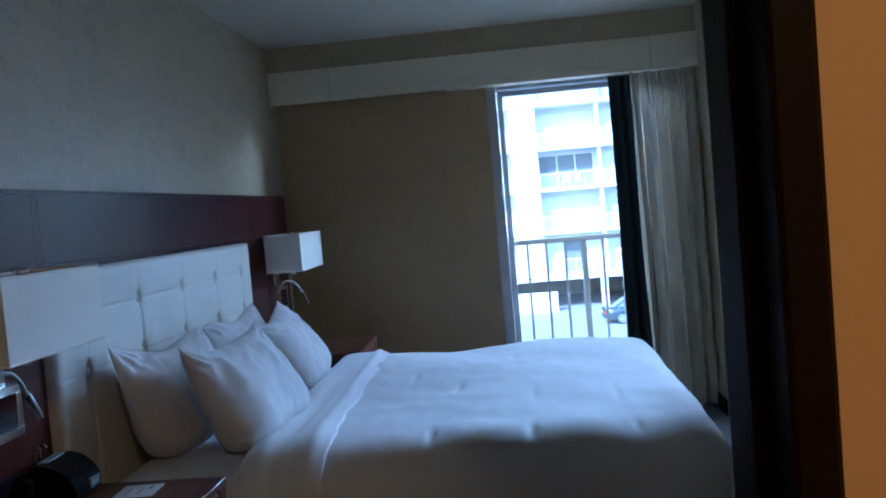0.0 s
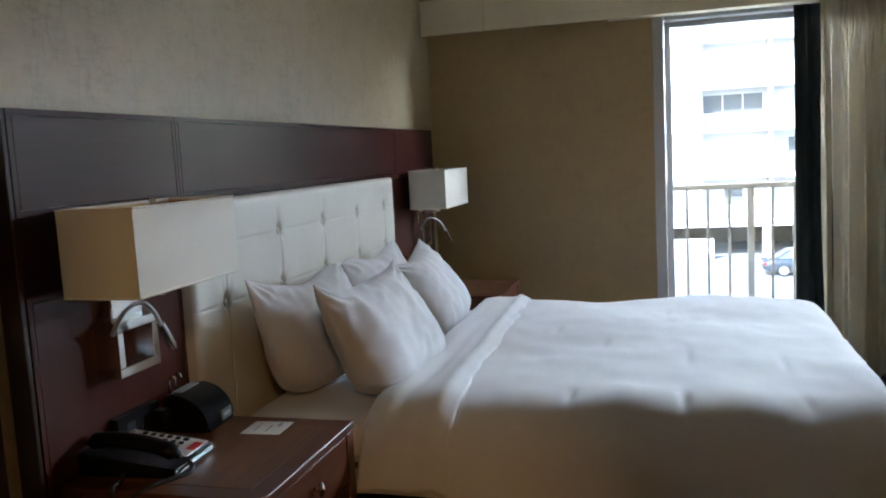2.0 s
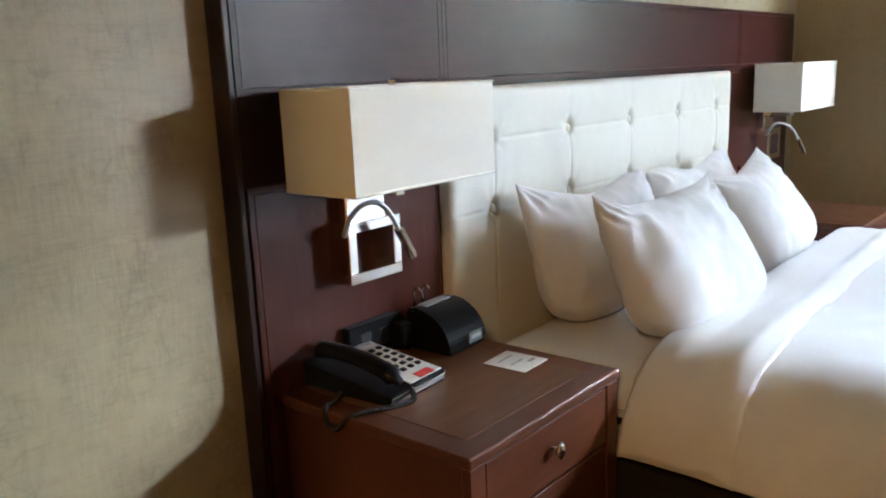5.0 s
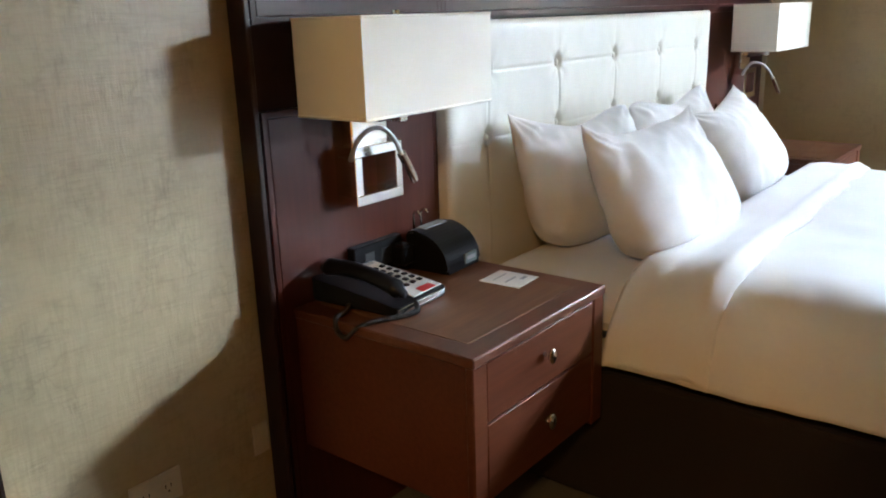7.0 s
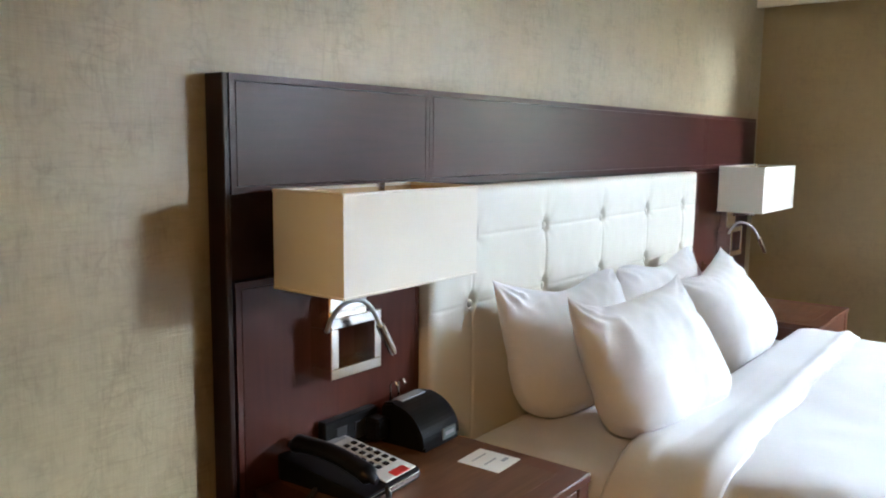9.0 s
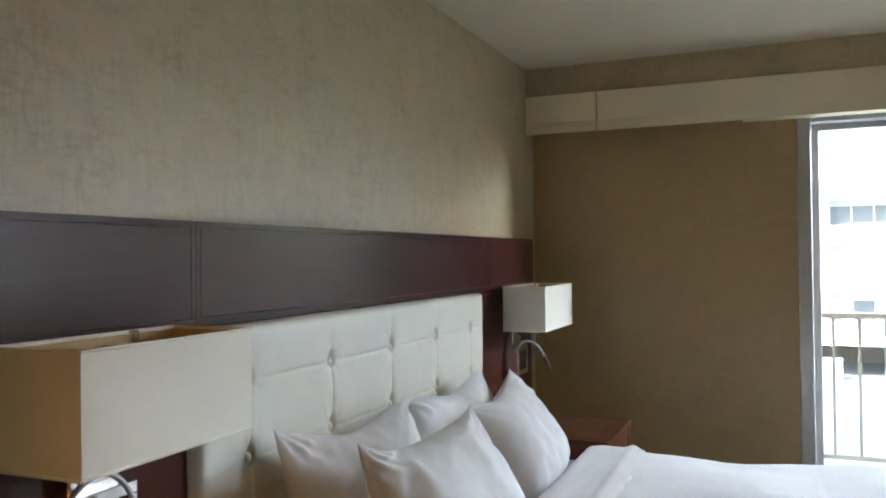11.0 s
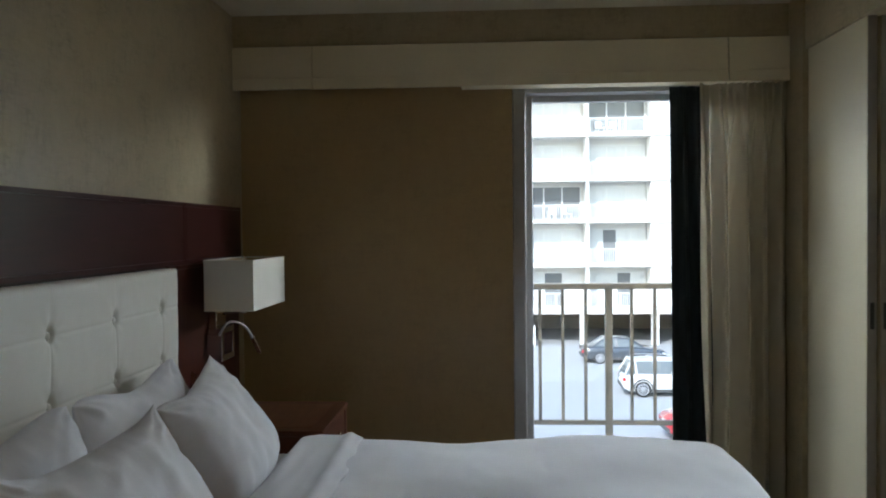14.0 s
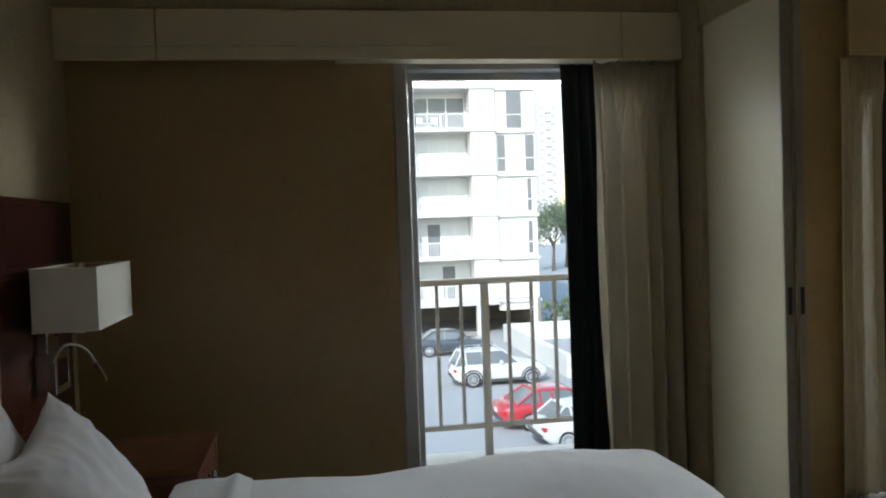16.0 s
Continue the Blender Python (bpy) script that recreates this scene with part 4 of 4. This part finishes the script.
def balcony_rail(x0, x1, z, parent):
    r = block("balcony", WHITE_METAL, (x0, x1, -0.02, 0.03, z + 1.02, z + 1.08), (x0, x1, -0.01, 0.02, z + 0.14, z + 0.18), (x0, x0 + 0.06, -0.02, 0.03, z + 0.08, z + 1.02), (x1 - 0.06, x1, -0.02, 0.03, z + 0.08, z + 1.02), ((x0 + x1) / 2 - 0.03, (x0 + x1) / 2 + 0.03, -0.02, 0.03, z + 0.08, z + 1.02), parent=parent)
    bm = bmesh.new()
    k = x0 + 0.13
    while k < x1 - 0.06:
        box(bm, k - 0.014, k + 0.014, -0.01, 0.018, z + 0.18, z + 1.02)
        k += 0.13
    part("balusters", bm, WHITE_METAL, r)


GLAZE = {7.65: ("ddd", "ppp"), 4.72: ("ppp", "ppp"), 1.98: ("ppp", "ddd"), -0.92: ("pdpp", "ppp"), -3.82: ("ppdp", "pdp"), 10.50: ("ddp", "pdd"), 13.35: ("pp", "dd")}
for z, (right, left) in GLAZE.items():
    bay_glass(7.9, 11.7, z, right, apt)
    bay_glass(3.7, 7.4, z, left, apt)
    bay_glass(-2.0, 1.7, z, right[::-1], apt)
    for x0, x1 in ((7.8, 11.8), (3.6, 7.6), (-2.15, 1.8)):
        balcony_rail(x0, x1, z, apt)
for z, lights in ((7.65, ((13.62, 14.27, "p"), (14.31, 15.42, "d"), (15.46, 16.22, "p"))),
                  (4.72, ((13.62, 14.22, "d"), (15.55, 16.24, "d"))),
                  (10.5, ((13.62, 14.27, "p"), (14.31, 15.42, "d"), (15.46, 16.22, "p")))):
    for x0, x1, c in lights:
        w = block("window", WHITE_METAL, (x0, x1, 0.24, 0.30, z + 0.06, z + 2.58), parent=apt)
        for z0, z1 in ((1.02, 2.54), (0.10, 0.96)):
            block("pane", PANE_DARK if c == "d" else PANE_PALE, (x0 + 0.04, x1 - 0.04, 0.225, 0.242, z + z0, z + z1), parent=w)
for z in (-0.92, 1.98):
    w = block("window", WHITE_METAL, (15.62, 15.98, 0.24, 0.30, z + 0.1, z + 2.4), parent=apt)
    block("pane", PANE_DARK, (15.66, 15.94, 0.225, 0.242, z + 0.16, z + 0.9), (15.66, 15.94, 0.225, 0.242, z + 0.98, z + 2.34), parent=w)
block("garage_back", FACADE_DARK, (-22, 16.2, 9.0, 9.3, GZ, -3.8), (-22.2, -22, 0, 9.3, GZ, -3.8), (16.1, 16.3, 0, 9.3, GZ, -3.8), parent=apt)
for x in (-10, -4.0, 1.0, 7.2, 11.9, 15.8):
    block("column", FACADE, (x, x + 0.45, 0.1, 0.6, GZ, -3.8), parent=apt)
block("low_wall", FACADE, (-22, 4.2, -0.5, -0.3, GZ, -4.85), parent=apt)
block("garage_beam", FACADE, (-22, 13.5, 0.0, 0.3, -4.15, -3.85), (13.5, 16.3, 0.3, 0.5, -4.6, -3.85), parent=apt)
# balcony chairs
def balcony_chair(x, z, turn):
    ch = thing("balcony_chair", pose(x, 54.7, z + 0.08, 0, 0, turn), "white plastic chair on a balcony", "chair", "balcony chairs")
    block("seat", WHITE_METAL, (-0.24, 0.24, -0.24, 0.24, 0.40, 0.44), parent=ch)
    block("backrest", WHITE_METAL, (-0.24, 0.24, 0.22, 0.26, 0.44, 0.86), parent=ch)
    for a in (-0.22, 0.18):
        for b in (-0.22, 0.18):
            block("leg", WHITE_METAL, (a, a + 0.04, b, b + 0.04, 0.0, 0.40), parent=ch)


for x, z, turn in ((8.6, 7.65, 20), (9.4, 7.65, -30), (11.2, 4.72, 60), (6.4, 1.98, 40), (5.4, 1.98, -20), (8.4, -0.92, 80), (10.3, -0.92, -70)):
    balcony_chair(x, z, turn)

# parking wall, ramp and planting beside it
structure("ramp_wall", FACADE, "low white concrete wall beside the parking", (12.9, 13.2, 38.0, 51.0, GZ, -5.1), (13.2, 26.0, 50.7, 51.0, GZ, -5.1))


def hedge(name, label, x0, x1, y0, y1, z0, z1, count, size, seed):
    rng = random.Random(seed)
    bm = bmesh.new()
    for _ in range(count):
        c = Vector((rng.uniform(x0, x1), rng.uniform(y0, y1), z0 + (z1 - z0) * rng.random() ** 0.7 * (0.75 + 0.25 * noise.noise((x0, rng.random() * 9, seed)))))
        m = Matrix.Translation(c) @ Euler((rng.uniform(0, 6), rng.uniform(0, 6), rng.uniform(0, 6))).to_matrix().to_4x4() @ Matrix.Diagonal((1, 0.5, 0.1, 1))
        bmesh.ops.create_icosphere(bm, subdivisions=1, radius=size * rng.uniform(0.6, 1.4), matrix=m)
    return tagged(part(name, bm, LEAF), label, "hedge", kind="stuff")


hedge("hedge", "green hedge behind the parking wall", 16.2, 27, 52.0, 56.0, GZ, -3.4, 420, 0.32, 5)


def tree(x, y, height, spread, seed):
    rng = random.Random(seed)
    tr = thing("tree", (x, y, GZ), "leafy street tree in the distance", "tree", "street trees")
    bm = bmesh.new()
    cyl(bm, (0, 0, 0), (0.2, 0, height * 0.5), 0.30, 0.18, n=9)
    limbs = []
    for k in range(7):
        a = k * 2.4 + rng.random()
        e = Vector((math.cos(a) * spread * rng.uniform(0.5, 0.85), math.sin(a) * spread * 0.7, height * rng.uniform(0.62, 0.95)))
        limbs.append(e)
        cyl(bm, (0.15, 0, height * rng.uniform(0.3, 0.5)), e, 0.11, 0.03, n=6)
    part("trunk", bm, BARK, tr)
    bm = bmesh.new()
    for _ in range(2600):
        e = rng.choice(limbs)
        c = e + Vector((rng.gauss(0, 1), rng.gauss(0, 1), rng.gauss(-0.2, 0.75))) * spread * 0.30
        m = Matrix.Translation(c) @ Euler((rng.uniform(0, 6), rng.uniform(0, 6), rng.uniform(0, 6))).to_matrix().to_4x4()
        w = rng.uniform(0.10, 0.24)
        bm.faces.new([bm.verts.new(m @ Vector(q)) for q in ((-w, 0, 0), (0, -0.5 * w, 0.1 * w), (1.3 * w, 0, -0.2 * w), (0, 0.5 * w, 0.1 * w))])
    part("crown", bm, LEAF, tr)


tree(36.8, 118, 9.0, 3.4, 3)
tree(41.5, 126, 10.5, 3.8, 4)
tree(46.5, 120, 9.0, 3.6, 6)

tower = thing("tower_block", (0, 250, 0), "distant pale high-rise with rows of balconies", "building")
block("wall", FACADE, (73.4, 79.6, 0, 14, GZ, 38.0), (74.2, 78.6, 2, 12, 38.0, 39.6), parent=tower)
for k in range(16):
    z = -4.0 + k * 2.65
    block("balcony", FACADE, (75.6, 77.4, -0.9, 0.0, z - 0.12, z + 0.65), parent=tower)
    for x0, x1 in ((73.8, 75.5), (77.5, 79.2)):
        block("window", TOWER_PANE, (x0, x1, -0.05, 0.01, z + 0.75, z + 2.0), parent=tower)


# ---- parked cars ----
TYRE = mat("tyre", (0.025, 0.025, 0.025), (0.018, 0.018, 0.018), rough=0.8)
RIM = mat("alloy", (0.62, 0.62, 0.63), (0.55, 0.55, 0.56), rough=0.3, metal=0.7)
CARGLASS = mat("car_glass", (0.16, 0.175, 0.18), (0.13, 0.145, 0.15), rough=0.08)
TAIL = mat("tail_light", (0.55, 0.03, 0.03), (0.45, 0.02, 0.02), rough=0.2)
TRIM = mat("dark_trim", (0.07, 0.07, 0.07), (0.055, 0.055, 0.055), rough=0.6)


def interp(pts, x):
    for (a, b), (c, d) in zip(pts, pts[1:]):
        if a <= x <= c:
            f = (x - a) / (c - a)
            f = f * f * (3 - 2 * f) if abs(d - b) > 0.2 else f
            return b + (d - b) * f
    return pts[0][1] if x < pts[0][0] else pts[-1][1]


def car(name, m, paint, label, length, width, belt, roof, wheel_r, axles, cabin):
    """belt: height of the lower body along the length; roof: height of the cabin; cabin: glass from, roof from, roof to, glass to."""
    c = thing(name, m, label, "car", "parked cars")
    hw = width / 2
    bm = bmesh.new()
    rings = []
    n = 40
    for i in range(n + 1):
        x = length * i / n
        top = interp(belt, x)
        e = min(i, n - i) / n
        taper = 1 - 0.16 * math.exp(-(e / 0.055) ** 2)
        low = 0.24 + 0.16 * math.exp(-(e / 0.04) ** 2)
        w = hw * taper
        sec = [(-0.92 * w, low), (-0.99 * w, low + 0.10), (-w, (low + top) / 2), (-0.97 * w, top - 0.10), (-0.86 * w, top), (0, top + 0.03), (0.86 * w, top), (0.97 * w, top - 0.10), (w, (low + top) / 2), (0.99 * w, low + 0.10), (0.92 * w, low)]
        rings.append([bm.verts.new((x, y, z)) for y, z in sec])
    for a, b in zip(rings, rings[1:]):
        for k in range(len(a)):
            bm.faces.new((a[k], a[(k + 1) % len(a)], b[(k + 1) % len(a)], b[k]))
    bm.faces.new(rings[0]), bm.faces.new(rings[-1][::-1])
    body = part("body", bm, paint, c, smooth=True)
    g0, r0, r1, g1 = cabin
    zb = interp(belt, (g0 + g1) / 2) - 0.02
    bm = bmesh.new()

    def ring(x0, x1, w, z):
        return [bm.verts.new(p) for p in ((x0, -w, z), (x1, -w, z), (x1, w, z), (x0, w, z))]
    lo, hi = ring(g0, g1, hw * 0.86, zb), ring(r0, r1, hw * 0.66, roof - 0.05)
    for k in range(4):
        bm.faces.new((lo[k], lo[(k + 1) % 4], hi[(k + 1) % 4], hi[k]))
    bm.faces.new(hi)
    part("windows", bm, CARGLASS, c, "tinted car windows")
    bm = bmesh.new()
    nn = 10

    def rf(u, v):
        x, y = r0 - 0.06 + (r1 - r0 + 0.12) * u, (2 * v - 1) * hw * 0.69
        return Vector((x, y, roof - 0.055 + 0.07 * (1 - (2 * v - 1) ** 4) * (1 - (2 * u - 1) ** 4)))
    sheet(bm, rf, nn, nn)
    ob = part("roof", bm, paint, c, smooth=True)
    md = ob.modifiers.new("thickness", "SOLIDIFY")
    md.thickness = 0.04
    mid = (r0 + r1) / 2
    for s in (-1, 1):
        for a, b in ((g0, r0), (g1, r1), (mid + 0.05, mid), (r0 - 0.25 + 0.45 * (g0 < r0), r0 + 0.15)):
            bm = bmesh.new()
            cyl(bm, (a, s * hw * 0.865, zb), (b, s * hw * 0.67, roof - 0.04), 0.045, n=6)
            part("pillar", bm, paint, c)
        block("sill", TRIM, (axles[0] + 0.3, axles[1] - 0.3, s * hw * 0.985 - 0.02, s * hw * 0.985 + 0.02, 0.22, 0.36), parent=c)
        block("tail_light", TAIL, (0.0, 0.14, s * hw * 0.74 - 0.14, s * hw * 0.74 + 0.14, interp(belt, 0.1) - 0.26, interp(belt, 0.1) - 0.12), parent=c, bevel=0.02)
        block("head_light", KEYPAD, (length - 0.26, length - 0.06, s * hw * 0.76 - 0.13, s * hw * 0.76 + 0.13, interp(belt, length - 0.2) - 0.20, interp(belt, length - 0.2) - 0.06), parent=c, bevel=0.03)
        block("mirror", paint, (mid + 0.75, mid + 0.93, s * hw * 1.03 - 0.08, s * hw * 1.03 + 0.08, zb + 0.02, zb + 0.18), parent=c, bevel=0.03)
        for xx in axles:
            bm = bmesh.new()
            y0 = s * (hw - 0.10)
            cyl(bm, (xx, y0 - 0.11, wheel_r), (xx, y0 + 0.125, wheel_r), wheel_r, n=28)
            wheel = part("wheel", bm, TYRE, c, "black tyre on an alloy rim")
            bm = bmesh.new()
            yo = y0 + s * 0.128
            cyl(bm, (xx, yo - s * 0.01, wheel_r), (xx, yo + s * 0.006, wheel_r), wheel_r * 0.20, n=12)
            for k in range(10):
                a = 2 * math.pi * k / 10
                cyl(bm, (xx, yo, wheel_r), (xx + math.cos(a) * wheel_r * 0.66, yo, wheel_r + math.sin(a) * wheel_r * 0.66), 0.028, n=5)
            for k in range(24):
                a, b = 2 * math.pi * k / 24, 2 * math.pi * (k + 1) / 24
                r = wheel_r * 0.68
                cyl(bm, (xx + math.cos(a) * r, yo, wheel_r + math.sin(a) * r), (xx + math.cos(b) * r, yo, wheel_r + math.sin(b) * r), 0.03, n=5)
            part("rim", bm, RIM, wheel)
    block("bumper", TRIM, (-0.03, 0.12, -hw * 0.80, hw * 0.80, 0.36, 0.52), parent=c, bevel=0.03)
    block("number_plate", WHITE_METAL, (-0.045, -0.02, -0.16, 0.16, 0.62, 0.76), parent=c)
    return c


P_WHITE = mat("white_car_paint", (0.62, 0.62, 0.61), (0.59, 0.59, 0.58), rough=0.25, coat=0.8, scale=1)
# black and red below are lifted and greyed to include outdoor haze
P_BLACK = mat("black_car_paint", (0.06, 0.068, 0.08), (0.05, 0.057, 0.068), rough=0.25, coat=0.8, scale=1)
P_RED = mat("red_car_paint", (0.45, 0.04, 0.05), (0.41, 0.035, 0.045), rough=0.25, coat=0.8, scale=1)
SEDAN = ((0, 0.80), (0.15, 0.92), (0.9, 0.98), (1.6, 0.95), (3.2, 0.93), (4.0, 0.82), (4.5, 0.70), (4.7, 0.60))
suv = car("suv", pose(7.25, 38.1, GZ), P_WHITE, "white compact SUV parked in the lot", 4.45, 1.82, ((0, 0.86), (0.12, 1.0), (0.8, 1.04), (3.0, 1.02), (3.5, 1.0), (4.1, 0.88), (4.45, 0.72)), 1.68, 0.36, (0.88, 3.63), (0.08, 0.42, 2.35, 3.15))
for sy in (-1, 1):
    bm = bmesh.new()
    tube(bm, spline([(0.55, sy * 0.58, 1.67), (0.65, sy * 0.60, 1.735), (1.4, sy * 0.61, 1.745), (2.2, sy * 0.60, 1.725), (2.35, sy * 0.58, 1.66)], 16), 0.022, 6)
    part("roof_rail", bm, RIM, suv, "silver roof rail")
    for ax in (0.88, 3.63):
        bm = bmesh.new()
        tube(bm, [(ax + 0.43 * math.cos(a), sy * 0.885, 0.36 + 0.43 * math.sin(a)) for a in [math.pi * k / 14 for k in range(15)]], 0.045, 6)
        part("wheel_arch", bm, TRIM, suv, "dark wheel arch trim")
car("sedan", pose(6.45, 47.35, GZ), P_BLACK, "black sedan parked near the building", 4.75, 1.82, SEDAN, 1.45, 0.33, (1.0, 3.75), (0.55, 1.30, 2.55, 3.45))
car("sedan", pose(7.5, 29.75, GZ, 0, 0, 4), P_RED, "red sedan parked in the lot", 4.75, 1.82, SEDAN, 1.43, 0.33, (1.0, 3.75), (0.55, 1.30, 2.55, 3.45))
car("hatchback", pose(8.2, 26.95, GZ, 0, 0, 4), P_WHITE, "white hatchback parked beside the red sedan", 4.2, 1.76, ((0, 0.82), (0.15, 0.96), (0.8, 0.98), (2.8, 0.95), (3.4, 0.88), (3.9, 0.74), (4.2, 0.62)), 1.47, 0.32, (0.8, 3.35), (0.30, 0.85, 2.2, 3.05))
